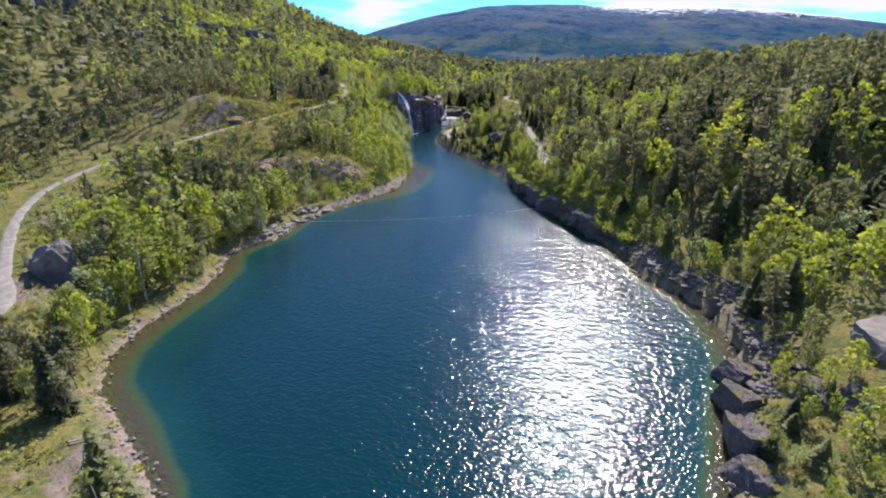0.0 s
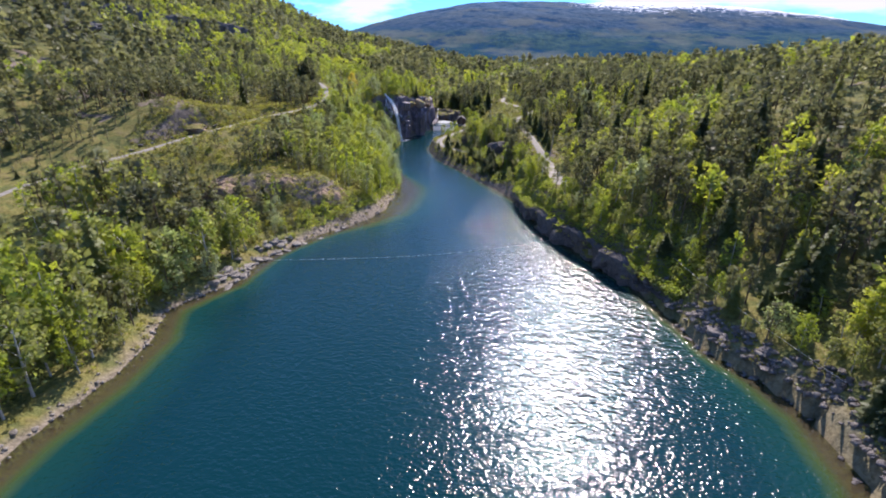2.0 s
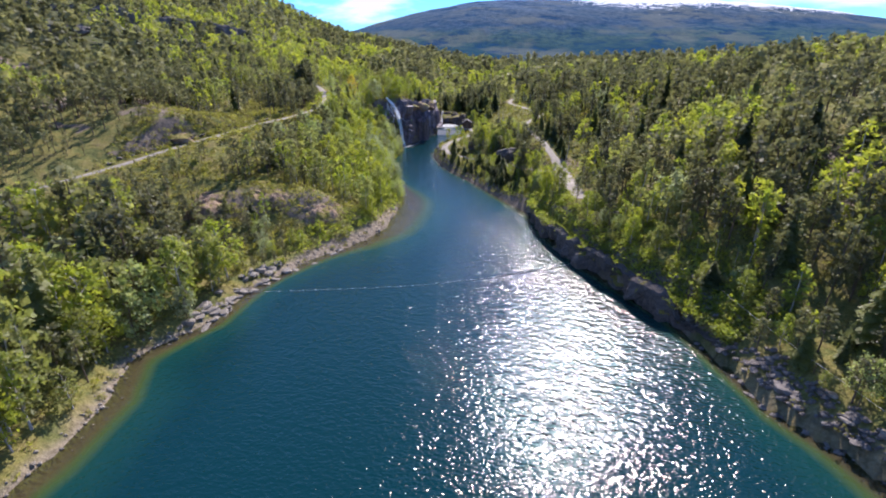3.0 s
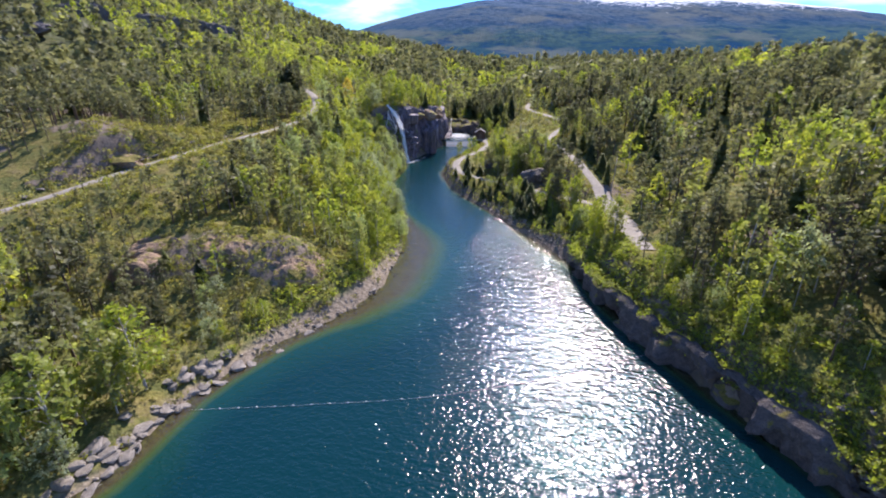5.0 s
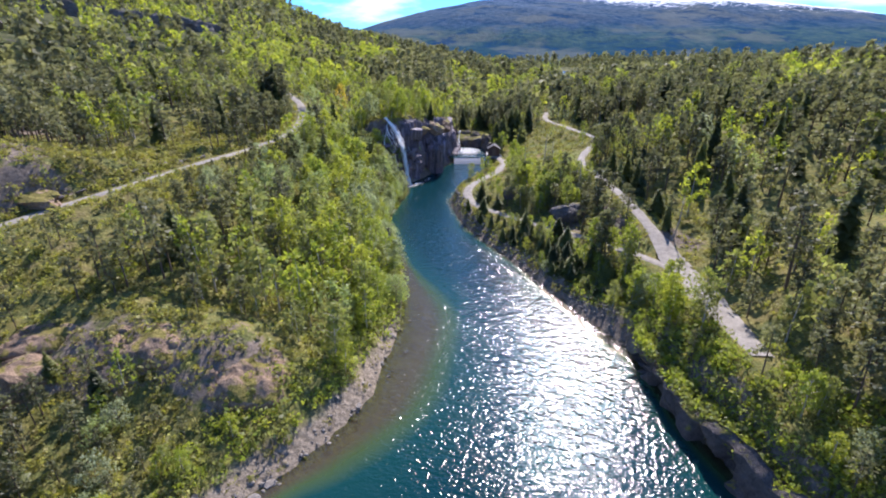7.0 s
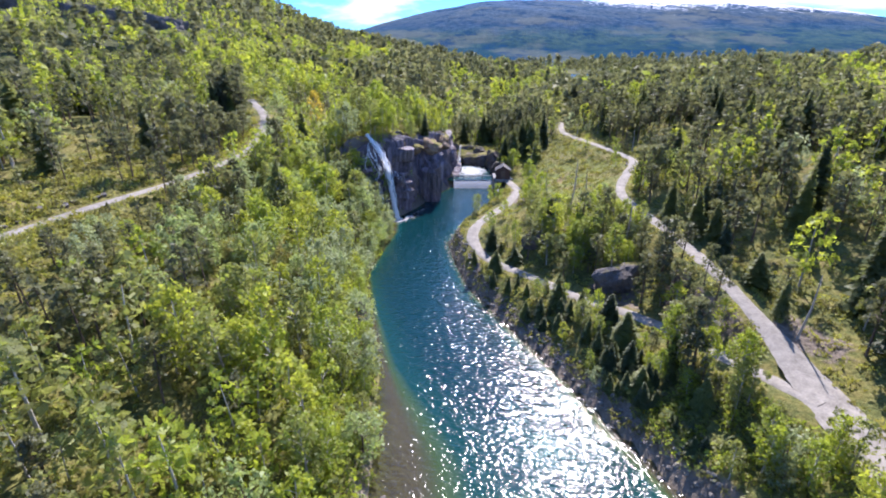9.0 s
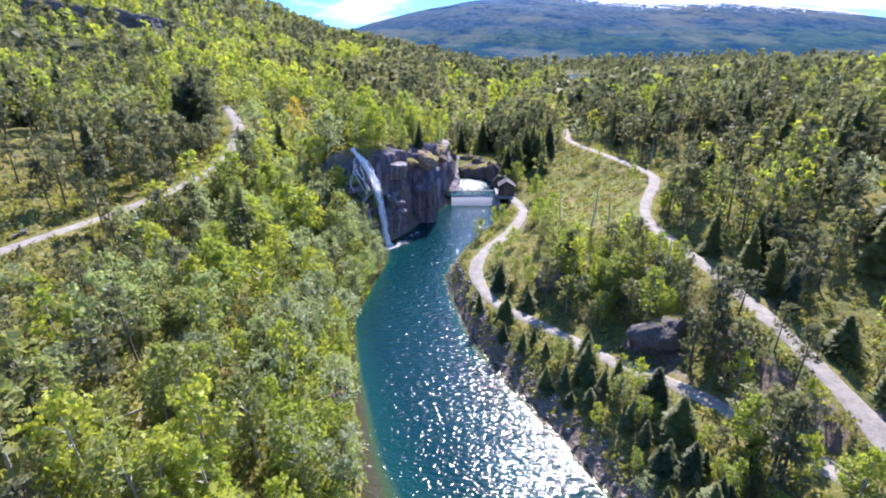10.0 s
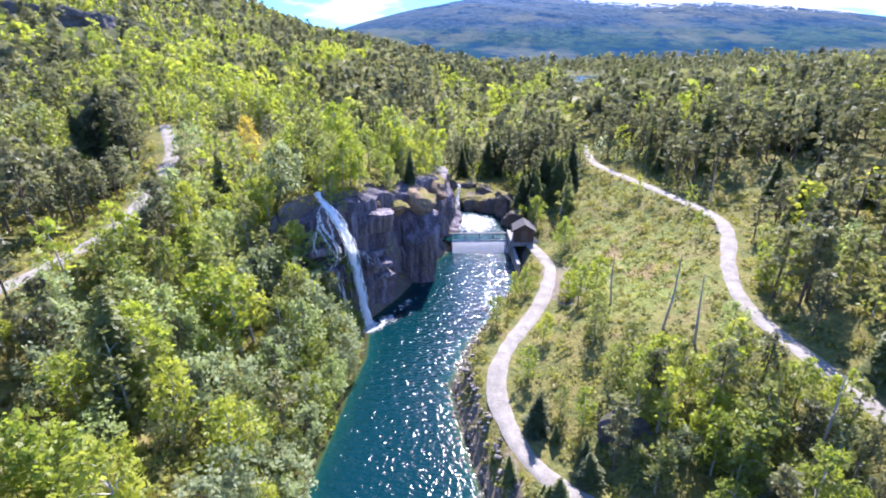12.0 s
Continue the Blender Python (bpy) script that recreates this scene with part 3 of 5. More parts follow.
bare = bare * (1 - 0.75 * (DLEFT > 1) * ss(-70, -60, X) * ss(140, 152, Y) * (1 - ss(205, 212, Y))) * (1 - 0.7 * (DLEFT < 0) * ss(18, 24, X) * ss(145, 155, Y))
bare = np.maximum(bare, (1 - ss(1.5, 4.5, line_distance(X, Y, CLIFF_LINE)[0])) * (X > -30) * (LAND > -2))
meadow = np.maximum(bump(X, Y, 18, 206, 9, 16, 1.6), bump(X, Y, 20, 228, 7, 9, 1.4)) + bump(X, Y, 15, 186, 6, 12, 1.0)
meadow = np.clip(meadow - 0.3, 0, 1) * (0.6 + 0.8 * (patch - 0.5) * 2)
left_bank = DLEFT > -15
beach_w = np.where(left_bank, 0.8 + 1.1 * ss(98, 108, Y) * (1 - ss(128, 140, Y)), 1.3 * (1 - ss(62, 84, Y))) + 1.3 * fbm(X / 5, Y / 5, 5)
beach = ss(0, 1, 1 - np.clip((LAND - beach_w) / 0.7, 0, 1)) * (LAND > -1.0) * (1 - ss(130, 150, Y)) * np.where(left_bank, 1, 0.6 * (1 - ss(66, 86, Y)))
bare = np.maximum(bare, np.where(left_bank, 0, 0.8 * (1 - ss(0.5, 3.5, LAND)) * ss(75, 85, Y)))
# woods: distant forest cover, plus painted shade under the left hillside's trees
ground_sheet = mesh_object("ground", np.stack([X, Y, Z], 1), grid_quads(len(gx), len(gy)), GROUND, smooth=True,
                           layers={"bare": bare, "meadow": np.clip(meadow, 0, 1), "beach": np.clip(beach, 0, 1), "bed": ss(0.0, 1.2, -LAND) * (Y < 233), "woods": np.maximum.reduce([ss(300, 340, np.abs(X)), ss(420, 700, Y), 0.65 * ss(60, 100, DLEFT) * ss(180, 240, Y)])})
tagged(ground_sheet, "mossy hillsides with bare rock and a stony lake shore", "ground", kind="structure")

# ---- far fell ----
mx, my = np.linspace(-1600, 3400, 150), np.linspace(1150, 3900, 80)
MX, MY = (a.ravel() for a in np.meshgrid(mx, my, indexing="ij"))
crest = 205 * ss(-1000, 260, MX) * (1 - ss(1000, 3000, MX))
MZ = crest * ss(1250, 3000, MY) * (1 - 0.3 * ss(3100, 3900, MY)) + fbm(MX / 420, MY / 420, 51, 5) * 42 * ss(1250, 1900, MY) * ss(0, 120, crest) - 42 * (1 - ss(1250, 2300, MY)) + fbm(MX / 90, MY / 90, 61, 3) * 8 - 3
snowy = ss(1750, 2700, MY) * (0.30 + 0.62 * ss(300, 900, MX))
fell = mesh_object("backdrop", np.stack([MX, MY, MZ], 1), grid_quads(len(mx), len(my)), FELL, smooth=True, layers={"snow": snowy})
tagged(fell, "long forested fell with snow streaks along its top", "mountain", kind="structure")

# ---- water ----
wx, wy = np.arange(-60, 62, 1.0), np.arange(-45, 219, 1.0)
WX, WY = (a.ravel() for a in np.meshgrid(wx, wy, indexing="ij"))
wl_, wr_ = water_side(WX, WY)
wet = -np.maximum(wl_, wr_)
keep = (wet > -2.5) & (WY < 217)
shelf = 2.3 + 8.0 * bump(WX, WY, -9, 130, 9, 24, 1.0) + 1.8 * bump(WX, WY, -34, 60, 9, 30, 1.0) + 2.2 * bump(WX, WY, 34, 50, 9, 20, 1.0)
shelf = shelf * (1 - 0.65 * ss(134, 150, WY))
shelf = shelf * (1 - 0.6 * ss(190, 200, WY))
shelf = shelf + (1 - 0.9 * ss(190, 200, WY)) * (1 - 0.6 * ss(134, 150, WY)) * fbm(WX / 10, WY / 10, 71) * 2.0
depth = np.clip(wet / (shelf * 2.6), 0, 1)
quads = grid_quads(len(wx), len(wy))
quads = quads[keep[quads].any(1)]
lake = mesh_object("water", np.stack([WX, WY, np.zeros_like(WX)], 1), quads, WATER, smooth=True, layers={"depth": depth, "chop": 0.12 * ss(138, 165, WY)})
tagged(lake, "deep teal lake with wind ripples and greenish shallows", "lake", kind="structure")

px, py = np.arange(-12, 9, 1.0), np.arange(217.5, 236, 0.75)
PX, PY = (a.ravel() for a in np.meshgrid(px, py, indexing="ij"))
pool = mesh_object("water", np.stack([PX, PY, 1.35 + 0.06 * fbm(PX / 1.2, PY / 1.2, 41) + 0.02 * (PY - 217)], 1), grid_quads(len(px), len(py)), WATER, smooth=True, layers={"depth": np.full(PX.shape, 0.6)})
tagged(pool, "rushing pool held back by the weir", "river", kind="structure")
rx, ry = np.linspace(52, 100, 12), np.linspace(425, 482, 12)
RX, RY = (a.ravel() for a in np.meshgrid(rx, ry, indexing="ij"))
river = mesh_object("water", np.stack([RX, RY, np.full(RX.shape, 7.6)], 1), grid_quads(12, 12), WATER, smooth=True, layers={"depth": np.full(RX.shape, 0.4)})
tagged(river, "shining reach of river far up the valley", "river", kind="structure")

# ---- gravel roads ----
def ribbon(name, line, half, lift, label, widen=None):
    d = np.gradient(line[:, :2], axis=0)
    d /= np.linalg.norm(d, axis=1)[:, None]
    side = np.stack([d[:, 1], -d[:, 0]], 1)
    across = np.linspace(-1, 1, 7)
    n = len(line)
    w = half * (1 + 0.5 * fbm(line[:, 0] / 4, line[:, 1] / 4, 91) + 0.4 * fbm(line[:, 0], line[:, 1], 93))
    if widen is not None:
        w = w + widen(line)
    px = line[:, None, 0] + side[:, None, 0] * across * w[:, None]
    py = line[:, None, 1] + side[:, None, 1] * across * w[:, None]
    pz = line[:, None, 2] + lift + 0.05 * fbm(px / 1.5, py / 1.5, 95) - 0.14 * np.abs(across) ** 6
    ob = mesh_object(name, np.stack([px, py, pz], 2).reshape(-1, 3), grid_quads(n, 7)[:, ::-1], GRAVEL, smooth=True)
    return tagged(ob, label, "road", kind="structure")


ribbon("road", smooth_line(ROAD_LEFT, 14), 0.92, 0.08, "pale gravel forest road cut into the hillside")
ribbon("path", smooth_line(ROAD_LOWER, 14), 0.85, 0.09, "pale gravel track along the shore to the weir")
ribbon("path", smooth_line(ROAD_UPPER, 14), 0.85, 0.08, "pale gravel track winding through the clearing", lambda l: 1.35 * np.exp(-((l[:, 1] - 134) / 11) ** 2))

# ---- trees ----
def tube(points, radii, sides=6):
    """A tapered tube along points: verts and quads."""
    v, q = [], []
    for (x, y, z), r in zip(points, radii):
        for k in range(sides):
            a = 2 * math.pi * k / sides
            v.append((x + r * math.cos(a), y + r * math.sin(a), z))
    for i in range(len(points) - 1):
        for k in range(sides):
            a, b = i * sides + k, i * sides + (k + 1) % sides
            q.append((a, b, b + sides, a + sides))
    return np.array(v), np.array(q)


def leaves(rng, centres, size, spread=0.35, flat=0.0):
    """One bent diamond of leaves at each centre."""
    n = len(centres)
    u = rng.normal(size=(n, 3))
    u[:, 2] *= 1 - flat
    u /= np.linalg.norm(u, axis=1)[:, None]
    w = np.cross(u, rng.normal(size=(n, 3)))
    w /= np.linalg.norm(w, axis=1)[:, None]
    s = size * rng.uniform(0.65, 1.3, (n, 1))
    bend = np.cross(u, w) * s * rng.uniform(-spread, spread, (n, 1))
    v = np.stack([centres - u * s, centres + w * s * 0.62 + bend, centres + u * s, centres - w * s * 0.62 + bend], 1).reshape(-1, 3)
    return v, np.arange(4 * n).reshape(n, 4)


def birch_shape(rng, h, count, size, low=0.24, wide=0.22, lobe=1.0):
    """Leafy tree: limbs carry lobes of leaves from a quarter of the height up; wide and low for willows."""
    lean = rng.normal(0, 0.035, 2) * h
    zs = np.linspace(0, 0.92 * h, 6)
    spine = [(lean[0] * (z / h) ** 1.5, lean[1] * (z / h) ** 1.5, z) for z in zs]
    parts = [tube(spine, np.linspace(0.016 * h, 0.004 * h, 6))]
    lobes = []
    for k in range(13):
        f = low + (0.96 - low) * (k + rng.uniform(0, 1)) / 13
        reach = h * wide * math.sin(math.pi * min(1, (f - 0.10) / 0.95)) ** 0.8 * rng.uniform(0.55, 1.15)
        a = k * 2.4 + rng.uniform(-0.5, 0.5)
        c = np.array([lean[0] * f ** 1.5 + reach * math.cos(a), lean[1] * f ** 1.5 + reach * math.sin(a), f * h])
        root = np.array([lean[0] * f ** 1.5, lean[1] * f ** 1.5, (f - 0.10) * h])
        parts.append(tube([root, (root + c) / 2 + (0, 0, 0.02 * h), c], (0.006 * h, 0.004 * h, 0.002 * h), 4))
        lobes.append((c, h * lobe * rng.uniform(0.085, 0.135) * (1.15 - 0.35 * f)))
    lobes.append((np.array([lean[0], lean[1], 0.95 * h]), 0.07 * h))
    per = max(2, count // len(lobes))
    pts, soft = [], []
    for c, r in lobes:
        d = rng.normal(size=(per, 3))
        d /= np.linalg.norm(d, axis=1)[:, None]
        pts.append(c + d * r * rng.uniform(0.35, 1.1, (per, 1)) * (1, 1, 1.25))
        soft.append(d * 0.45 + (c - (lean[0] * 0.5, lean[1] * 0.5, 0.5 * h)) / (0.30 * h) * 0.2 + (0, 0, 0.75))
    return parts, (*leaves(rng, np.vstack(pts), size), np.vstack(soft).repeat(4, 0))


def spruce_shape(rng, h, rows, blades, wide=0.19, clear=0.07):
    """Spruce: whorls of drooping, pointed sprays, longer below."""
    parts = [tube([(0, 0, 0), (0, 0, 0.5 * h), (0, 0, 0.97 * h)], (0.016 * h, 0.010 * h, 0.002 * h))]
    v, q = [], []
    for i in range(rows):
        f = (i + 0.5) / rows
        z = h * (clear + (0.99 - clear) * f)
        reach = h * wide * (1 - f) ** 0.85 + 0.02 * h
        for k in range(blades if f < 0.75 else max(4, blades - 3)):
            a = 2 * math.pi * (k + 0.37 * i) / blades + rng.uniform(-0.35, 0.35)
            l = reach * rng.uniform(0.45, 1.25)
            w = l * rng.uniform(0.16, 0.32) + 0.010 * h
            c, s = math.cos(a), math.sin(a)
            up, drop = 0.05 * h * (1 - f) * rng.uniform(0.3, 1.2), l * rng.uniform(0.15, 0.75)
            n = len(v)
            twist = w * rng.uniform(-0.9, 0.9)
            v += [(0, 0, z + up), (c * l * 0.55 - s * w, s * l * 0.55 + c * w, z - drop * 0.55 + twist), (c * l, s * l, z - drop * 0.8), (c * l * 0.55 + s * w, s * l * 0.55 - c * w, z - drop * 0.55 - twist)]
            q.append((n, n + 1, n + 2, n + 3))
    n = len(v)
    v += [(-0.012 * h, 0, 0.93 * h), (0, 0.012 * h, 0.93 * h), (0.012 * h, 0, 0.93 * h), (0, 0, 1.02 * h)]
    q.append((n, n + 1, n + 2, n + 3))
    v = np.array(v, float)
    return parts, (v, np.array(q), np.stack([v[:, 0] / wide * 0.55, v[:, 1] / wide * 0.55, 0.75 + 0 * v[:, 2]], 1))


def pine_shape(rng, h, count, size):
    """Pine: bare lower trunk, open rounded needle tufts on up-turned limbs."""
    bend = rng.normal(0, 0.03, 2) * h
    zs = np.linspace(0, 0.95 * h, 6)
    parts = [tube([(bend[0] * (z / h) ** 2, bend[1] * (z / h) ** 2, z) for z in zs], np.linspace(0.018 * h, 0.005 * h, 6))]
    tufts = []
    for k in range(15):
        f = 0.38 + 0.60 * (k + rng.uniform(0, 1)) / 15
        reach = h * 0.20 * (1.12 - f) ** 0.6 * rng.uniform(0.5, 1.2)
        a = k * 2.4 + rng.uniform(-0.6, 0.6)
        root = np.array([bend[0] * f * f, bend[1] * f * f, (f - 0.05) * h])
        c = root + (reach * math.cos(a), reach * math.sin(a), 0.06 * h)
        parts.append(tube([root, (root * 0.5 + c * 0.5) - (0, 0, 0.01 * h), c], (0.007 * h, 0.005 * h, 0.002 * h), 4))
        tufts.append((c, h * rng.uniform(0.06, 0.10)))
    tufts.append((np.array([bend[0], bend[1], 0.97 * h]), 0.07 * h))
    per = max(2, count // len(tufts))
    pts, soft = [], []
    for c, r in tufts:
        d = rng.normal(size=(per, 3))
        d /= np.linalg.norm(d, axis=1)[:, None]
        pts.append(c + d * r * rng.uniform(0.2, 1.1, (per, 1)) * (1.2, 1.2, 0.75))
        soft.append(d * 0.5 + (c - (bend[0], bend[1], 0.6 * h)) / (0.30 * h) * 0.15 + (0, 0, 0.7))
    return parts, (*leaves(rng, np.vstack(pts), size, flat=0.2), np.vstack(soft).repeat(4, 0))


def merged(parts):
    v, q, n = [], [], 0
    for a, b in parts:
        v.append(a)
        q.append(b + n)
        n += len(a)
    return np.vstack(v), np.vstack(q)


KINDS = {
    "birch": (BIRCH_BARK, BIRCH_LEAF, "leafy birch in fresh yellow-green spring leaf", "birches on the banks"),
    "spruce": (BROWN_BARK, SPRUCE_LEAF, "dark green spruce with drooping sprays", "spruces on the banks"),
    "pine": (BROWN_BARK, PINE_LEAF, "brownish green pine with an open crown and bare lower trunk", "pines on the banks"),
    "willow": (BROWN_BARK, WILLOW_LEAF, "broad rounded willow in pale grey-green leaf", "willows on the banks"),
}
SHAPES = {}
for kind in KINDS:
    for level in (0, 1, 2):
        for k in range(6 if level == 0 else 4):
            rng = np.random.default_rng(100 * level + 10 * k + len(kind))
            if kind == "birch":
                s = birch_shape(rng, 1.0, (740, 165, 44)[level], (0.031, 0.053, 0.106)[level])
            elif kind == "willow":
                s = birch_shape(rng, 1.0, (780, 220, 50)[level], (0.038, 0.058, 0.13)[level], 0.14, 0.36, 1.45)
            elif kind == "pine":
                s = pine_shape(rng, 1.0, (370, 88, 29)[level], (0.034, 0.061, 0.125)[level])
            else:
                s = spruce_shape(rng, 1.0, (28, 15, 6)[level], (16, 10, 5)[level], 0.11 if k == 5 else rng.uniform(0.17, 0.25), 0.45 if k == 5 else 0.07)
            trunk = merged(s[0] if level == 0 else s[0][:1])
            SHAPES[kind, level, k] = (trunk, s[1])


BAND = np.array([(-178, 272), (-158, 292), (-142, 308), (-130, 322), (-118, 342)], float)      # cliff band high on the hillside


def stands(x0, x1, y0, y1, gap, seed):
    """Jittered places on land, clear of water, roads and meadow, with their kind and height."""
    rng = np.random.default_rng(seed)
    x, y = (a.ravel() for a in np.meshgrid(np.arange(x0, x1, gap), np.arange(y0, y1, gap), indexing="ij"))
    x, y = x + rng.uniform(-0.48, 0.48, x.shape) * gap, y + rng.uniform(-0.48, 0.48, x.shape) * gap
    z, land, road, dl = ground(x, y, True)
    keep = (land > 2.0) & (road > 1.0)
    peninsula = (dl < 0) & (y > 163) & (y < 245) & (x < 31)
    open_ground = np.maximum.reduce([bump(x, y, 18, 206, 10, 19, 1.7), bump(x, y, 20, 228, 8, 12, 1.5), bump(x, y, 14, 186, 7, 12, 1.0), 0.45 * peninsula,
                                     bump(x, y, -25, 116, 8, 6, 1.5), bump(x, y, -37, 119, 11, 7, 1.25), bump(x, y, -68, 149, 13, 7, 1.1), bump(x, y, -188, 234, 16, 10, 1.7), bump(x, y, -55, 168, 10, 12, 0.8),
                                     bump(x, y, 43, 42, 6, 5.5, 1.5), bump(x, y, -53, 58, 5, 6, 1.5), bump(x, y, 14, 159, 4.5, 4, 1.2), bump(x, y, -31, 31, 9, 6, 1.2), bump(x, y, -28, 148, 7, 6, 0.9), bump(x, y, -48, 132, 18, 20, 0.75), bump(x, y, -78, 138, 16, 12, 0.7), 1.3 * (1 - ss(6, 13, line_distance(x, y, BAND)[0])) * (line_distance(x, y, BAND)[1] > 0)])
    thin = fbm(x / 18, y / 18, 201) + 0.5
    by_fall = (dl > 0) & (x > -41) & (y > 152) & (y < 192) & (rng.uniform(0, 1, x.shape) < np.where((x > -34) & (y > 172), 1.0, 0.72))
    hillside = (dl > 6) & (y > 105) & (y < 190)
    keep &= by_fall | ((dl > 0) & (x > -42) & (y > 127) & (y <= 152) & (rng.uniform(0, 1, x.shape) < 0.6)) | (rng.uniform(0, 1, x.shape) > np.maximum(open_ground, ss(0.42 - 0.08 * hillside, 0.66, thin) * np.where((land > 55) | (y > 245) | ((dl < 0) & (y < 100)), 0.32, 0.85 - 0.1 * hillside)))
    strip = (x > -8) & (x < 20) & (dl < 0) & (land < 7.5) & (y > 134) & (y < 176)     # young spruces between track and water
    keep |= strip & (land > 1.3) & (road > 0.5) & (rng.uniform(0, 1, x.shape) < 0.8)
    kindness = fbm(x / 26, y / 26, 301) + 0.5 + rng.normal(0, 0.10, x.shape) + 0.06 * (dl > 0) + 0.3 * fbm(x / 80, y / 80, 311) + 0.02 * ((dl < 0) & (y < 165)) + 0.12 * ((dl < 0) & (y > 58) & (y < 140) & (land < 9)) - 0.20 * ss(235, 290, y) * (x > -40) - 0.03 * ((dl > 35) & (y < 200)) - 0.04 * ((dl > 0) & (y < 112)) - 0.3 * ((dl > 0) & (y < 48)) - 0.06 * ((dl < 0) & (land > 14) & (y > 90) & (y < 240)) - 0.03 * ((dl < 0) & (y > 245)) - 0.24 * ss(380, 460, y) * (dl < 160) - (0.08 + 0.16 * (1 - ss(225, 285, y))) * (dl > 55)
    kind = np.where(kindness > 0.47, 0, np.where(rng.uniform(0, 1, x.shape) < 0.72, 2, 1))
    kind = np.where((kind == 1) & (dl > 0) & (y > 96) & (y < 205) & (rng.uniform(0, 1, x.shape) < 0.88), 2, kind)
    kind = np.where((kind == 1) & (dl < 0) & (y > 90) & (y < 235) & (rng.uniform(0, 1, x.shape) < 0.45), 2, kind)
    kind = np.where((dl < 0) & (y < 50) & (rng.uniform(0, 1, x.shape) < 0.8), 0, kind)
    kind = np.where(strip, np.where(rng.uniform(0, 1, x.shape) < 0.55, 1, np.where(rng.uniform(0, 1, x.shape) < 0.6, 0, 2)), kind)
    leafy_bank = (dl > 0) & (land < np.where(y < 112, 6, 13)) & (y > 46) & (rng.uniform(0, 1, x.shape) < 0.72)
    kind = np.where(leafy_bank | (peninsula & ~strip & (rng.uniform(0, 1, x.shape) < 0.85)), 0, kind)
    willowy = (kind == 0) & (rng.uniform(0, 1, x.shape) < np.where((dl > 0) & (land < 34) & (y > 146) & (y < 196), 0.55, 0.10)) & (land < 60)
    kind = np.where(willowy, 3, kind)
    h = np.where((kind == 0) | (kind == 3), rng.uniform(4.2, 8.6, x.shape), np.where(kind == 1, rng.uniform(4.5, 11, x.shape), rng.uniform(5.0, 9.5, x.shape)))
    h = np.where(strip, rng.uniform(1.6, 4.2, x.shape), h) * np.clip(0.55 + land / 14, 0.55, 1.0)
    h = np.where(peninsula & ~strip, h * 0.72, h)
    h = np.where(willowy, h * 0.78, h)
    h = np.where((dl < 0) & (y > 58) & (y < 140) & (land < 9), h * 0.7, h)
    front = (dl > 0) & (x > -50) & (x < -17) & (y > 97) & (y < 127)      # low growth before and on the bare knolls
    h = np.where(front, np.minimum(h, np.where(y < 113, np.where(x > -35, 2.6, 4.4), 4.2)), h)
    h = np.where((dl < 0) & (y < 50), h * 0.55, h)
    tall_wood = ~front & (dl > 0) & (y > 46) & (y < 112) & (x > -100)
    h = np.where(tall_wood, h * 1.4, h)
    h = np.where((x < -30) & (y > 105) & (y < 166) & (road < 24), np.minimum(h, 0.7 + 0.34 * road), h)
    h = np.where((x < -30) & (y > 168), np.minimum(h, 3.2 + 1.6 * road), np.minimum(h, 3.0 + 1.5 * road))
    h = np.where((dl > 0) & (y < 112), np.minimum(h, 1.2 + 0.6 * road), h)
    return x[keep], y[keep], z[keep], land[keep], kind[keep], h[keep], rng


TINT = {}


def plant_forest(name, rows, level, label, rng):
    """Many trees joined in one mesh of each kind: trunks in one object, leaves in another."""
    names = ("birch", "spruce", "pine", "willow")
    for kid in range(4):
        sel = [r for r in rows if r[3] == kid]
        if not sel:
            continue
        kind = names[kid]
        vs, qs, ns, ts, n, tv, tq, tn = [], [], [], [], 0, [], [], 0
        for x, y, z, _, h in sel:
            (trv, trq), (lv, lq, ln) = SHAPES[kind, level, int(rng.integers(4))]
            a = rng.uniform(0, 6.283)
            c, s = math.cos(a), math.sin(a)
            m = np.array([[c, -s, 0], [s, c, 0], [0, 0, 1]]).T * h * np.array([rng.uniform(0.85, 1.2)] * 2 + [1.0])
            vs.append(lv @ m + (x, y, z - 0.15))
            qs.append(lq + n)
            ns.append(ln @ m / h)
            n += len(lv)
            ts.append(np.full(len(lv), rng.uniform(0.0, 0.8)))
            if level < 2:
                tv.append(trv @ m + (x, y, z - 0.15))
                tq.append(trq + tn)
                tn += len(trv)
        ob = mesh_object(f"{kind}_woods", np.vstack(vs), np.vstack(qs), KINDS[kind][1], layers={"tint": np.concatenate(ts), "joined": np.ones(n), "soft": np.vstack(ns)})
        tagged(ob, f"{label} of {kind} trees", "forest", kind="stuff")
        if tv:
            tr = mesh_object("trunks", np.vstack(tv), np.vstack(tq), KINDS[kind][0], parent=ob, smooth=True)
            tagged(tr, kind="stuff")


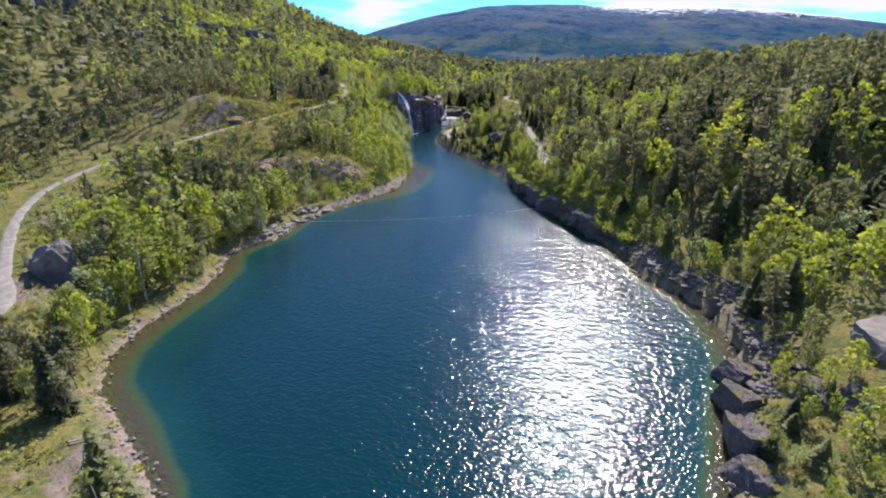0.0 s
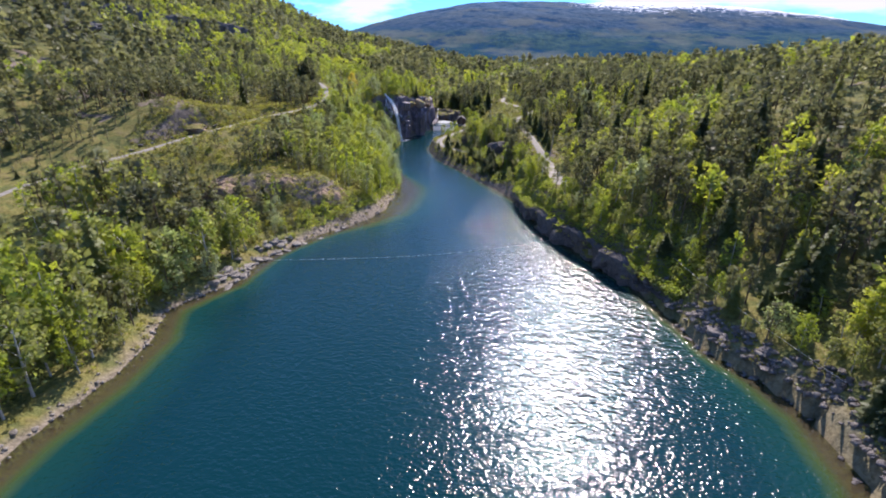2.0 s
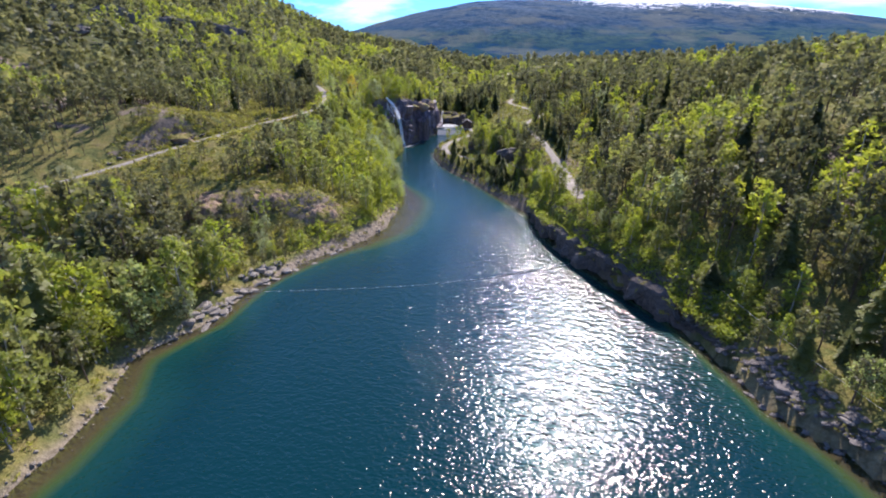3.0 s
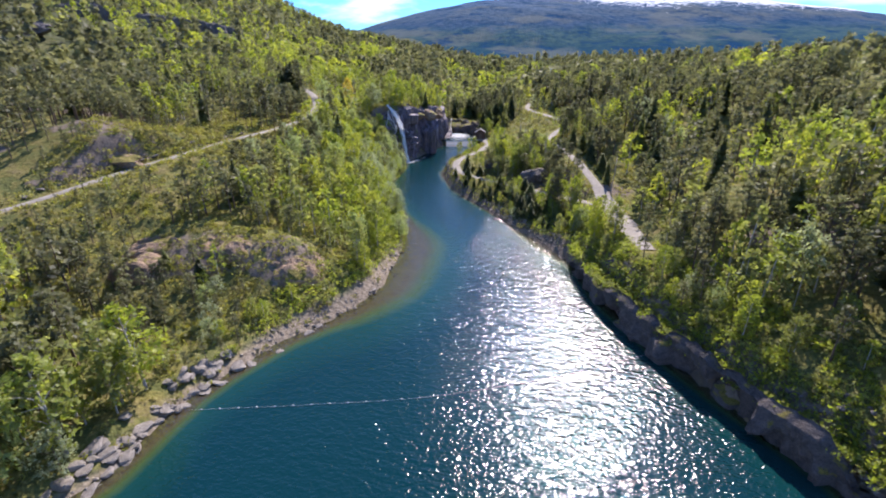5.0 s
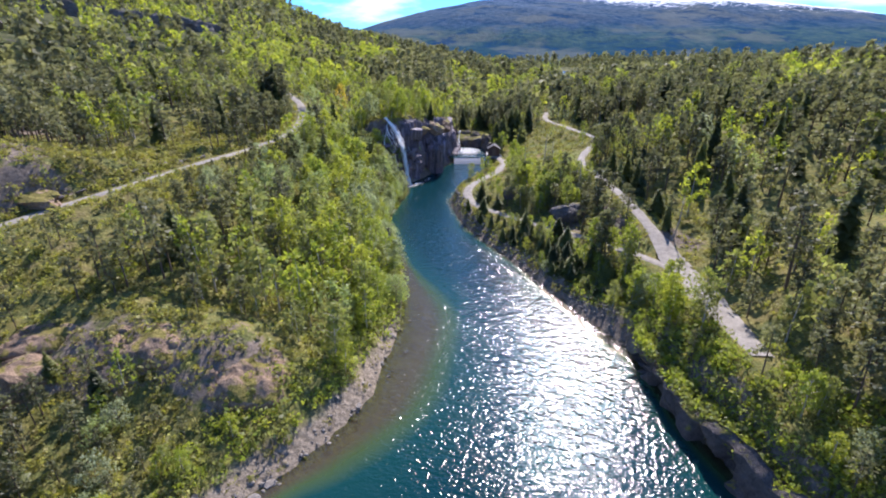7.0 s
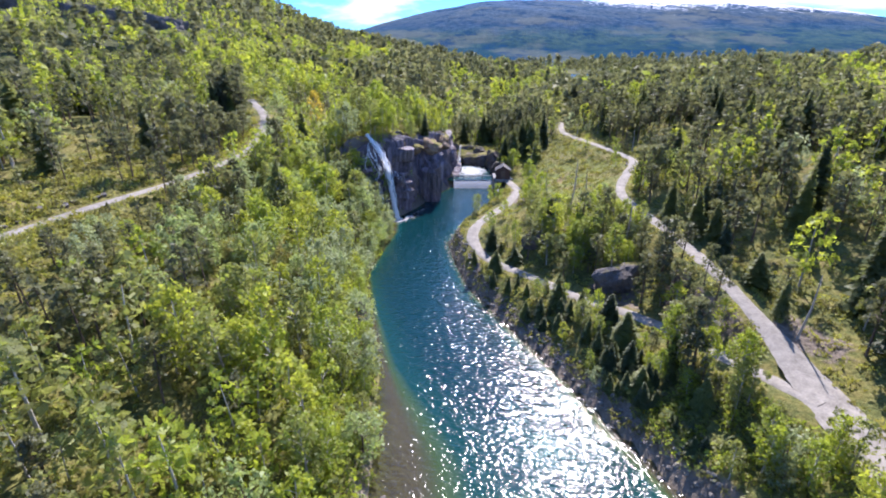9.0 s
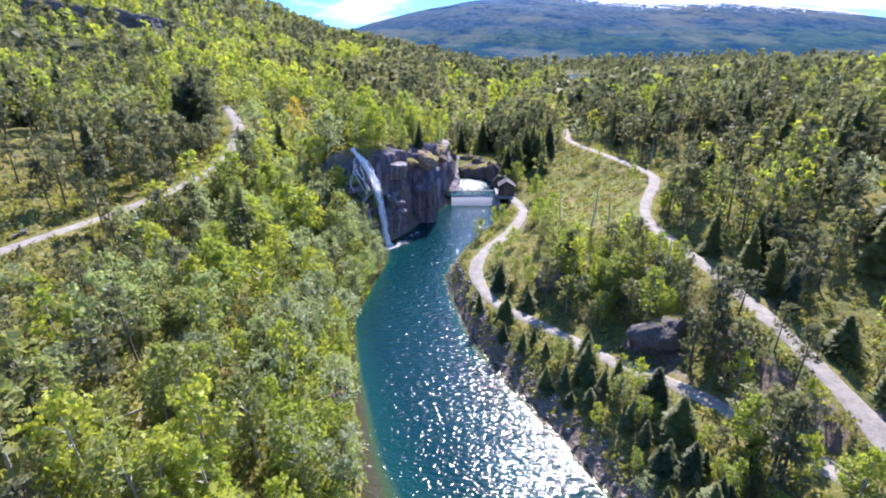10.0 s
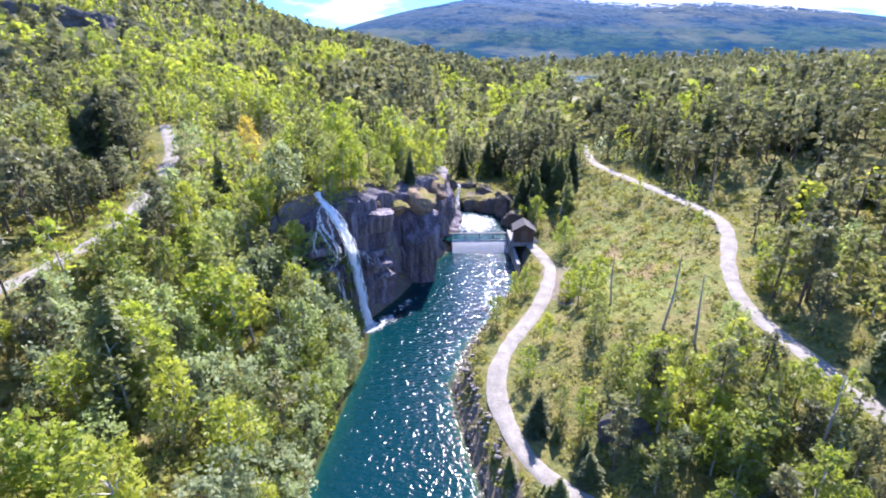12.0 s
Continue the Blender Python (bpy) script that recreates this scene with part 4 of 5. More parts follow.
names = ("birch", "spruce", "pine", "willow")
near = [np.concatenate(c) for c in zip(stands(-95, 85, 22, 262, 2.6, 5)[:6], [a[:] for a in stands(-7, 20, 134, 176, 1.7, 15)[:6]])]
order = np.argsort(near[3] - 14 * ((near[1] > 140) & (near[1] < 215)))
single, joined, count = [], [], [0, 0, 0, 0]
for i in order:
    row = (near[0][i], near[1][i], near[2][i], int(near[4][i]), near[5][i])
    if count[row[3]] < (235, 250, 260, 120)[row[3]] and 25 < row[1] < 235:
        count[row[3]] += 1
        single.append(row)
    else:
        joined.append(row)
tall = np.random.default_rng(33)
for cx, cy, n, lo, hi, kid in ((-52.5, 211, 6, 9, 13, 9), (-52.5, 211, 12, 8, 12, 2), (25.8, 178, 5, 6, 8, 2), (26.4, 170, 5, 6, 8, 1), (26.4, 163, 4, 5, 7, 2), (26.5, 185, 5, 5, 8, 2), (27, 190, 4, 4, 6, 0), (9.5, 228, 8, 6, 9, 1), (12, 236, 6, 6, 9, 2),  (24, 152, 2, 4, 6, 1), (-37.5, 180, 4, 5, 7, 0), (-36, 188, 5, 5, 8, 0), (11, 224, 6, 6, 9, 1), (14, 231, 6, 6, 10, 1), (-43, 108, 6, 3.5, 5, 2), (-48, 112, 5, 4, 6, 2), (-39, 110, 3, 2.5, 4, 1), (-30, 125, 4, 4, 5.5, 2), (-40, 127, 4, 4, 6, 2), (-31, 107, 4, 2.4, 3.2, 3), (-28.5, 105.5, 3, 2.2, 3, 0), (-44, 40, 12, 4.5, 7, 2), (-40, 45, 6, 4, 6, 2), (34, 47, 7, 3, 5.5, 0), (33.5, 40, 6, 2.2, 4, 0), (32.5, 35, 5, 2, 3.5, 1), (38, 54, 7, 4, 7, 1), (45, 63, 6, 5, 7, 0), (3, 248, 9, 7, 10, 1), (-9, 246, 5, 6, 8, 2), (10, 244, 7, 7, 10, 2), (20.9, 163, 4, 4, 6, 2), (21.2, 155, 4, 3.5, 5, 2), (19.6, 172, 5, 3, 5, 0), (20, 150.5, 3, 3, 4.5, 0), (18.6, 143.5, 5, 3, 5, 0), (20.2, 133, 6, 3.5, 5.5, 0), (20, 124, 6, 4, 6, 0), (-12, 222, 5, 5, 7, 0), (-16, 214, 4, 5, 7, 0)):
    for _ in range(n):
        x, y = cx + tall.normal(0, 2.6), cy + tall.normal(0, 3.0)
        z_, land_, road_, _ = (float(a[0]) for a in ground(np.array([x]), np.array([y]), True))
        if land_ > 2.0 and road_ > 0.8:
            single.append((x, y, z_, kid, tall.uniform(lo, hi)))
lean_out = np.random.default_rng(78)
bank = smooth_line([tuple(q) for q in SHORE_L if 128 < q[1] < 200], 12)
bank = bank[(bank[:, 1] > 136) & (bank[:, 1] < 190)]
for x, y in bank[np.linspace(0, len(bank) - 1, 34).astype(int)]:
    x, y = x - lean_out.uniform(0.5, 1.8), y + lean_out.normal(0, 0.4)
    single.append((x, y, max(at(x, y), 0.15), 3 if lean_out.uniform() < 0.6 else 0, lean_out.uniform(2.4, 4.6)))
rng = np.random.default_rng(77)
masters = {}
for x, y, z, kid, h in single:
    kind, k = names[kid if kid < 4 else 1], int(rng.integers(5)) if kid < 4 else 5
    m = pose(x, y, z - 0.12, rng.normal(0, 2), rng.normal(0, 2), rng.uniform(0, 360))
    wide = h * rng.uniform(0.85, 1.2) * (rng.uniform(1.1, 1.8) if kid == 1 and h < 4.5 else 1.0)
    if (kind, k) not in masters:
        (trv, trq), (lv, lq, ln) = SHAPES[kind, 0, k]
        tree = mesh_object(f"{kind}_tree", trv, trq, KINDS[kind][0], smooth=True)
        crown = mesh_object("crown", lv, lq, KINDS[kind][1], parent=tree, layers={"soft": ln})
        tagged(tree, KINDS[kind][2], "tree", KINDS[kind][3])
        masters[kind, k] = tree
        tree.matrix_world = m @ Matrix.Diagonal((wide, wide, h, 1))
    else:
        tree = copy_thing(masters[kind, k], m)
        tree.scale = (wide, wide, h)
valley = np.random.default_rng(35)
for _ in range(60):
    x, y = valley.uniform(20, 130), valley.uniform(385, 425)
    z_, land_ = (float(a[0]) for a in ground(np.array([x]), np.array([y]), True)[:2])
    if land_ > 3:
        joined.append((x, y, z_, 1, valley.uniform(9, 14)))
plant_forest("woods", joined, 1, "dense stand", rng)
far_l = stands(-330, -95, 10, 560, 5.7, 6)
far_r = stands(85, 300, 10, 560, 6.5, 7)
far_m = stands(-95, 85, 262, 480, 3.9, 8)
far_f = stands(-420, 420, 560, 1150, 14, 9)
for rows_, grow in ((far_l, 1.15), (far_r, 1.1), (far_m, 1.1), (far_f, 1.5)):
    plant_forest("far_woods", [(rows_[0][i], rows_[1][i], rows_[2][i], int(rows_[4][i]), rows_[5][i] * grow) for i in range(len(rows_[0]))], 2, "distant wood", rng)

# ---- rocks ----
def rock_mesh(rng, sx, sy, sz, sub=2, jag=0.35, flat=0.0):
    """A broken, angular rock: an icosphere cut by planes, with rough faces."""
    bm = bmesh.new()
    bmesh.ops.create_icosphere(bm, subdivisions=sub, radius=1.0)
    cuts = [(Vector(rng.normal(size=3)).normalized(), rng.uniform(0.45, 0.85)) for _ in range(9)]
    off = Vector(rng.uniform(0, 50, 3))
    for v in bm.verts:
        p = v.co.copy()
        for n, d in cuts:
            e = p.dot(n) - d
            if e > 0:
                p -= n * e * 0.92
        p += v.co * jag * (noise.noise(v.co * 1.7 + off) * 0.6 + noise.noise(v.co * 4.5 + off) * 0.25)
        if flat and p.z > flat:
            p.z = flat + (p.z - flat) * 0.2
        v.co = Vector((p.x * sx, p.y * sy, p.z * sz))
    return bm


ROCKS = []
for k in range(10):
    rng = np.random.default_rng(900 + k)
    bm = rock_mesh(rng, 1.0, rng.uniform(0.6, 0.9), rng.uniform(0.3, 0.6), 2, 0.3, 0.35)
    me = bpy.data.meshes.new("boulder")
    bm.to_mesh(me)
    bm.free()
    me.materials.append(PALE_ROCK if k < 7 else ROCK)
    ROCKS.append(me)


def boulder(x, y, size, rng, dark=False, label="grey angular boulder on the lake shore", group="shore boulders", sink=0.12):
    ob = new("boulder", ROCKS[int(rng.integers(7, 10)) if dark else int(rng.integers(0, 7))])
    ob.matrix_world = pose(x, y, max(at(x, y), -0.3) + size * (0.3 - sink), rng.normal(0, 9), rng.normal(0, 9), rng.uniform(0, 360)) @ Matrix.Diagonal((size, size, size, 1))
    return tagged(ob, label, "rock", group)


def along(line, y0, y1, count, rng):
    """Places along a shore line between two reaches of y, in even steps with jitter."""
    pts = smooth_line([(a, b) for a, b in line if y0 - 25 < b < y1 + 25], 10)
    pts = pts[(pts[:, 1] >= y0) & (pts[:, 1] <= y1)]
    return pts[np.sort(rng.integers(0, len(pts), count))]


rng = np.random.default_rng(41)
for x, y in along(SHORE_L, 84, 101, 62, rng):
    boulder(x - rng.uniform(-0.5, 3.0), y + rng.normal(0, 0.8), rng.uniform(0.35, 1.15), rng, label="pale flat slab of broken rock on the shore")
for x, y in along(SHORE_L, 30, 84, 24, rng):
    boulder(x - rng.uniform(-0.4, 1.8), y + rng.normal(0, 0.8), rng.uniform(0.2, 0.55), rng)
for x, y in along(SHORE_L, 101, 130, 14, rng):
    boulder(x - rng.uniform(-1.2, 2.4), y + rng.normal(0, 0.8), rng.uniform(0.2, 0.6), rng)
for x, y, s in ((-20.2, 106.6, 0.9), (-19.4, 108.2, 0.75), (-22.3, 103.0, 0.7), (-36, 100.5, 0.45), (-24.5, 100.6, 0.8)):
    boulder(x, y, s, rng, label="pale loose block lying above the waterline", sink=0.0)
for x, y in along(SHORE_R, 30, 88, 72, rng):
    boulder(x + rng.uniform(-0.6, 4.2), y + rng.normal(0, 0.8), rng.uniform(0.25, 0.95), rng, dark=rng.uniform() < 0.75)
boulder(32.0, 70.6, 1.5, rng, dark=True, label="large dark boulder at the water's edge")
boulder(38.2, 59.5, 0.5, rng, label="small whitish block among shore stones", sink=0.0)
for x, y in along(SHORE_R, 126, 207, 36, rng):
    boulder(x + rng.uniform(-0.5, 1.6), y + rng.normal(0, 0.6), rng.uniform(0.18, 0.5), rng, dark=rng.uniform() < 0.35, label="riprap boulder below the gravel track", group="riprap")


def small_stones(line, y0, y1, count, reach, lo, hi, side):
    """Loose stones along a shore, joined."""
    place = along(line, y0, y1, count, rng) + np.stack([side * rng.uniform(-0.8, reach, count), rng.normal(0, 0.7, count)], 1)
    heap, level = [], np.maximum(ground(place[:, 0], place[:, 1]), -0.12)
    u, w = np.meshgrid(np.linspace(0, 2 * np.pi, 7), np.linspace(0, np.pi, 5), indexing="ij")
    for (x, y), z, size in zip(place, level, rng.uniform(lo, hi, count)):
        r = size * rng.uniform(0.6, 1.3, u.shape)
        r[-1] = r[0]
        p = np.stack([r * np.cos(u) * np.sin(w) * 1.25, r * np.sin(u) * np.sin(w), r * 0.6 * np.cos(w)], 2).reshape(-1, 3)
        heap.append((p + (x, y, z + 0.2 * size), grid_quads(7, 5)))
    return merged(heap)


tagged(mesh_object("shore_stones", *small_stones(SHORE_R, 30, 92, 620, 3.8, 0.12, 0.42, 1), ROCK), "dark loose stones strewn over the lake shore", "rocks", kind="stuff")
tagged(mesh_object("shore_stones", *small_stones(SHORE_L, 28, 134, 300, 1.6, 0.07, 0.24, -1), PALE_ROCK), "pale loose stones along the beach", "rocks", kind="stuff")
tagged(mesh_object("riprap", *small_stones(SHORE_R, 132, 205, 700, 1.8, 0.09, 0.28, 1), PALE_ROCK), "loose grey stones heaped along the bank", "rocks", kind="stuff")
guard = smooth_line(ROAD_UPPER, 14)
guard = guard[(guard[:, 1] > 203) & (guard[:, 1] < 252)][::2]
for x, y, _ in guard:
    boulder(x - 1.5, y - 0.6, rng.uniform(0.28, 0.45), rng, label="guard stone on the edge of the track", group="guard stones", sink=-0.05)


cut = smooth_line(ROAD_LEFT, 14)
cut = cut[(cut[:, 1] > 112) & (cut[:, 1] < 166) & (cut[:, 0] < -46)][::2]
for x, y, _ in cut:
    boulder(x - rng.uniform(1.6, 3.4), y + rng.uniform(0.8, 2.6), rng.uniform(0.3, 0.9), rng, dark=True, label="dark broken block in the bank above the road", group="road bank blocks", sink=0.05)


def outcrop(name, x, y, z, sx, sy, sz, turn, seed, mat, label, jag=0.35):
    bm = rock_mesh(np.random.default_rng(seed), sx, sy, sz, 4, jag, 0.0 if seed in (1, 2, 10, 11) else 0.8)
    ob = part(name, bm, mat, None)
    ob.matrix_world = pose(x, y, z, 0, 0, turn)
    return tagged(ob, label, "rock")


for row in ((-43, 116, 3.0, 5.2, 3.0, 4.2, 30, 3, "low bare rock hump among spruces"), (-56.0, 63, 3.4, 4.2, 2.6, 5.6, 10, 4, "steep pale rock face beside the forest road"),
            (43.5, 42.5, 5.2, 6.0, 4.6, 3.6, 40, 5, "broad sloping slab of grey rock"), (37.0, 36.5, 3.6, 3.4, 2.8, 2.6, 10, 6, "cracked grey rock hump"),
            (49.0, 59, 6.6, 4.6, 3.0, 4.2, -20, 7, "dark overhung rock face under birches"), (-65, 144.5, 12.0, 8.0, 3.0, 1.7, -18, 10, "bare grey rock face above the forest road"),
            (-75, 150, 13.2, 8.5, 3.2, 1.8, 10, 11, "bare grey rock face above the forest road"), (15.2, 161.4, 3.6, 4.0, 2.4, 3.4, 18, 12, "blasted rock face beside the track"),
            (-28, 152.5, 6.0, 3.2, 2.2, 1.6, 0, 13, "mossy rock hump under pines"), (-15.6, 153, 1.2, 1.8, 2.2, 2.2, 20, 14, "dark angular rock at the waterline"), (-16.8, 157, 1.4, 1.6, 2.0, 2.4, 60, 15, "dark angular rock at the waterline"),
            (7.0, 172.6, 4.0, 2.8, 1.8, 2.5, 10, 17, "dark shaded rock hump above the track"), (12.5, 176, 4.2, 3.0, 2.0, 1.8, 0, 16, "mossy rock hump in the clearing"), 
            
            (40, 128, 9.0, 3.6, 2.2, 2.0, 80, 20, "grey outcrop on the wooded slope"), (46, 96, 11.5, 3.4, 2.4, 2.0, 0, 21, "grey outcrop on the wooded slope")):
    outcrop("rock_outcrop", *row[:8], PALE_ROCK if row[7] in (4, 5) else WARM_ROCK if row[7] in (1, 2, 3, 10, 11, 13) else MOSS_ROCK, row[8], 0.45 if row[7] in (1, 2, 10, 11) else 0.35)
def knoll(x, y, foot, rx, ry, rise, turn, seed, label):
    """A whaleback of bare rock: domed and stepped top, steep broken sides, hollowed under the front."""
    r, a = np.meshgrid(np.linspace(0, 1.12, 46), np.linspace(0, 2 * np.pi, 97), indexing="ij")
    ux, uy = r * np.cos(a), r * np.sin(a)
    px, py = ux * rx * (1 + 0.10 * np.cos(3 * a + seed) + 0.05 * np.cos(7 * a)), uy * ry * (1 + 0.08 * np.sin(2 * a + seed))
    top = rise * np.clip(1 - r ** 3.2, -0.4, 1) * (1 + 0.10 * ux + 0.12 * uy)
    top = top + fbm(px / 3, py / 3, seed) * 1.6 + fbm(px / 0.8, py / 0.8, seed + 5) * 0.5
    top = top + 0.45 * (hashed(np.floor((px + 0.5 * py) / 1.9), np.floor((py - 0.2 * px) / 1.3 + fbm(px / 2, py / 2, seed + 7)), seed) - 0.5) * (1 - r ** 6)
    under = np.clip(-np.sin(a), 0, 1) * ss(0.75, 1.0, r) * 1.1
    v = np.stack([px * (1 - 0.10 * under), py + under, top], 2)
    v[-1] = v[-2] * (0.97, 0.97, 0) + (0, 0, -3.0)
    ob = mesh_object("rock_knoll", v.reshape(-1, 3), grid_quads(46, 97), WARM_ROCK)
    ob.matrix_world = pose(x, y, foot, 0, 0, turn)
    return tagged(ob, label, "rock")


knoll(-25.2, 117.2, 1.4, 7.0, 5.4, 3.9, 8, 3, "bare rounded rock knoll with moss and a shaded undercut")
knoll(-35.0, 119.2, 3.6, 7.0, 4.6, 3.4, -14, 8, "low bare rock hump with yellow moss")
knoll(-45.0, 119.4, 4.4, 5.4, 3.4, 2.4, 10, 12, "low bare rock hump among pines")
for k, (x, y, z, s) in enumerate(((-92, 190, 0, 6), (-98, 196, 0, 5), (-86, 214, 0, 5), (-148, 232, 28, 14))):
    outcrop("rock_outcrop", x, y, at(x, y) - 0.5, s, s * 0.3, s * 0.34, 20 - 9 * k, 30 + k, ROCK, "grey cliff band high on the hillside", 0.6)


for k, (x, y, z, sx, sy, sz) in enumerate(((-20.6, 195.6, 3.2, 1.6, 1.1, 3.0), (-22.3, 194.6, 4.0, 1.4, 1.2, 3.4), (-19.0, 196.0, 5.6, 0.9, 0.8, 2.0), (-15.6, 197.6, 6.8, 1.4, 1.0, 1.6), (-22.6, 196.0, 9.6, 1.5, 1.1, 2.0))):
    outcrop("rock_outcrop", x, y, z, sx, sy, sz, 25 * k, 80 + k, CLIFF, "black wet rock ledge in the waterfall", 0.5)


def cliff(name, line, heights, foot, batter, seed, mat, label, cols=130, rows=44, lip=2.4, rugged=1.0):
    """A jointed rock wall along a line: blocks stand out and ledges step back."""
    pts = smooth_line(line, 20)
    s = np.concatenate([[0], np.cumsum(np.linalg.norm(np.diff(pts, axis=0), axis=1))])
    u = np.linspace(0, s[-1], cols)
    px, py = np.interp(u, s, pts[:, 0]), np.interp(u, s, pts[:, 1])
    d = np.stack([np.gradient(px), np.gradient(py)], 1)
    d /= np.linalg.norm(d, axis=1)[:, None]
    nx, ny = d[:, 1], -d[:, 0]
    top = np.interp(u, np.linspace(0, s[-1], len(heights)), heights)
    v = np.linspace(0, 1, rows)
    U, V = np.meshgrid(u, v, indexing="ij")
    H = foot + V * (top[:, None] - foot)
    cells = np.floor(U / 2.6 + 0.35 * value_noise(H / 2, U / 9, seed)), np.floor(H / 3.4 + value_noise(U / 3, H * 0, seed + 2))
    tall = hashed(np.floor(U / 4.3 + 0.5 * value_noise(H / 5, U / 7, seed + 4)), 0 * U, seed + 1) - 0.5
    out = (hashed(cells[0], cells[1], seed) - 0.5) * 2.0 + tall * 2.4 + fbm(U / 5, H / 5, seed + 5) * 2.4 + fbm(U / 1.1, H / 0.9, seed + 8, 3) * 0.8
    out = out * np.sin(np.pi * np.clip(V, 0, 1) ** 0.5 * 0.9 + 0.25) - batter * V ** 1.3
    inward = np.where(V > 0.955, -lip, 0)
    X2 = px[:, None] + nx[:, None] * (out + inward)
    Y2 = py[:, None] + ny[:, None] * (out + inward)
    Z2 = H + fbm(U / 2, H / 2, seed + 9) * 0.5 + (fbm(U / 4, U * 0, seed + 12) * 3.0 + fbm(U / 1.3, U * 0, seed + 14) * 1.2) * V ** 3 * rugged
    ob = mesh_object(name, np.stack([X2, Y2, Z2], 2).reshape(-1, 3), grid_quads(cols, rows), mat)
    return tagged(ob, label, "cliff")


cliff("rock_cliff", [(-30, 188.5), (-26.5, 191.4), (-22.5, 195.8), (-18.8, 198.2), (-15.6, 199.2), (-12.8, 203.6), (-9.4, 210.4), (-5.6, 219.5), (-5.8, 231), (-9, 240)],
      (7.5, 11, 14.2, 15.0, 13.2, 12.6, 12.3, 11.4, 9.0, 6.0), -1.0, 1.2, 3, CLIFF, "dark jointed cliff beside the waterfall", 190, 56)
def crag(x, y, z, sx, sy, sz, turn, lean, seed, mat, label):
    """A squared block of jointed rock: flat faces, chipped edges, cracks running down it."""
    rng = np.random.default_rng(seed)
    bm = bmesh.new()
    bmesh.ops.create_cube(bm, size=2)
    bmesh.ops.subdivide_edges(bm, edges=bm.edges[:], cuts=9, use_grid_fill=True)
    cuts = [(Vector((rng.normal(), rng.normal(), rng.normal() * 0.5)).normalized(), rng.uniform(0.85, 1.15)) for _ in range(8)]
    off = Vector(rng.uniform(0, 50, 3))
    for v in bm.verts:
        q = v.co.copy()
        for n, d in cuts:
            e = q.dot(n) - d
            if e > 0:
                q -= n * e
        crack = noise.noise(Vector((q.x * 1.3 + q.z * 0.6, q.y * 1.3, q.z * 0.9)) + off)
        q *= 1 + 0.07 * noise.noise(q * 3.5 + off) - 0.10 * max(0.0, 0.10 - abs(crack)) / 0.10
        v.co = Vector((q.x * sx, q.y * sy, q.z * sz))
    ob = part("rock_crag", bm, mat, None)
    ob.matrix_world = pose(x, y, z, lean, 0.4 * lean, turn)
    return tagged(ob, label, "rock")


for k, row in enumerate(((-10.8, 208.2, 4.6, 2.6, 3.4, 5.4, 28, 5), (-15.4, 200.6, 11.0, 2.2, 1.3, 1.5, 30, 10))):
    crag(*row[:6], row[6], row[7], 140 + k, CLIFF, "squared purple-grey block of the jointed cliff")
for k, row in enumerate(((29.8, 40.2, 0.6, 1.5, 2.2, 1.9, 20, 7), (27.6, 35.2, 0.7, 1.4, 2.4, 2.1, -10, -6), (26.0, 31.2, 0.4, 1.3, 2.0, 1.6, 15, 8), (31.6, 44.6, 0.6, 1.2, 1.8, 1.4, 30, 5), (35.4, 38.0, 3.2, 2.0, 1.8, 1.5, 25, 8))):
    crag(*row[:6], row[6], row[7], 160 + k, MOSS_ROCK, "dark angular rock block at the water's edge")
for k, row in enumerate(((-15.2, 199.0, 6.2, 1.9, 0.9, 0.35, 32, 12), (-14.6, 199.2, 4.6, 1.5, 0.8, 0.3, 40, 16), (-15.6, 198.6, 7.6, 1.6, 0.8, 0.3, 30, -10), (-20.4, 195.6, 6.9, 1.2, 0.7, 0.35, 20, 10), (-21.6, 195.0, 9.3, 1.3, 0.7, 0.4, 24, -8), (-22.0, 194.4, 4.0, 0.8, 0.8, 1.9, 10, 6), (-20.2, 194.9, 3.2, 0.6, 0.7, 2.6, 30, -5), (-19.2, 195.5, 2.4, 0.6, 0.6, 2.2, 15, 4))):
    crag(*row[:6], row[6], row[7], 170 + k, CLIFF, "thin wet ledge of dark rock beside the fall")
for k, row in enumerate(((-11.0, 211.0, 10.6, 3.4, 4.6, 2.4, 20), (-8.6, 219.0, 10.6, 3.0, 4.6, 2.4, 10), (-14.4, 205.4, 11.6, 3.2, 2.8, 1.8, 30), (-17.6, 201.6, 12.6, 3.0, 1.8, 1.5, 20))):
    outcrop("rock_outcrop", *row, 190 + k, WARM_ROCK, "rust-brown weathered rock and soil on the cliff's brow", 0.3)
for k, (x, y, z) in enumerate(((5.6, 224, 2.6), (4.6, 230, 3.4), (1.5, 237, 3.6), (-2.8, 240, 3.0), (-8.5, 238, 4.5), (-0.6, 233.6, 1.8), (2.4, 233.0, 2.2))):
    outcrop("rock_outcrop", x, y, z - 0.5, 2.4, 4.0, 3.2, 20 * k, 60 + k, BANK_ROCK, "dark shaded rock of the gorge wall")
cliff("rock_cliff", [(15.4, 126), (16.5, 116), (19.5, 105), (23.1, 95.5), (27.6, 85), (30.4, 78)], (1.0, 2.6, 3.6, 3.8, 3.0, 1.0), -0.8, -0.7, 23, BANK_ROCK, "dark overhung rock bank above the lake", 150, 26, 1.0)

band_z = [at(x, y) for x, y in BAND]
cliff("rock_cliff", [tuple(p) for p in BAND], [z + 3 + 4 * (0 < k < 4) for k, z in enumerate(band_z)], min(band_z) - 2, 1.0, 53, MOSS_ROCK, "grey cliff band high on the wooded hillside", 120, 30, 3.0)

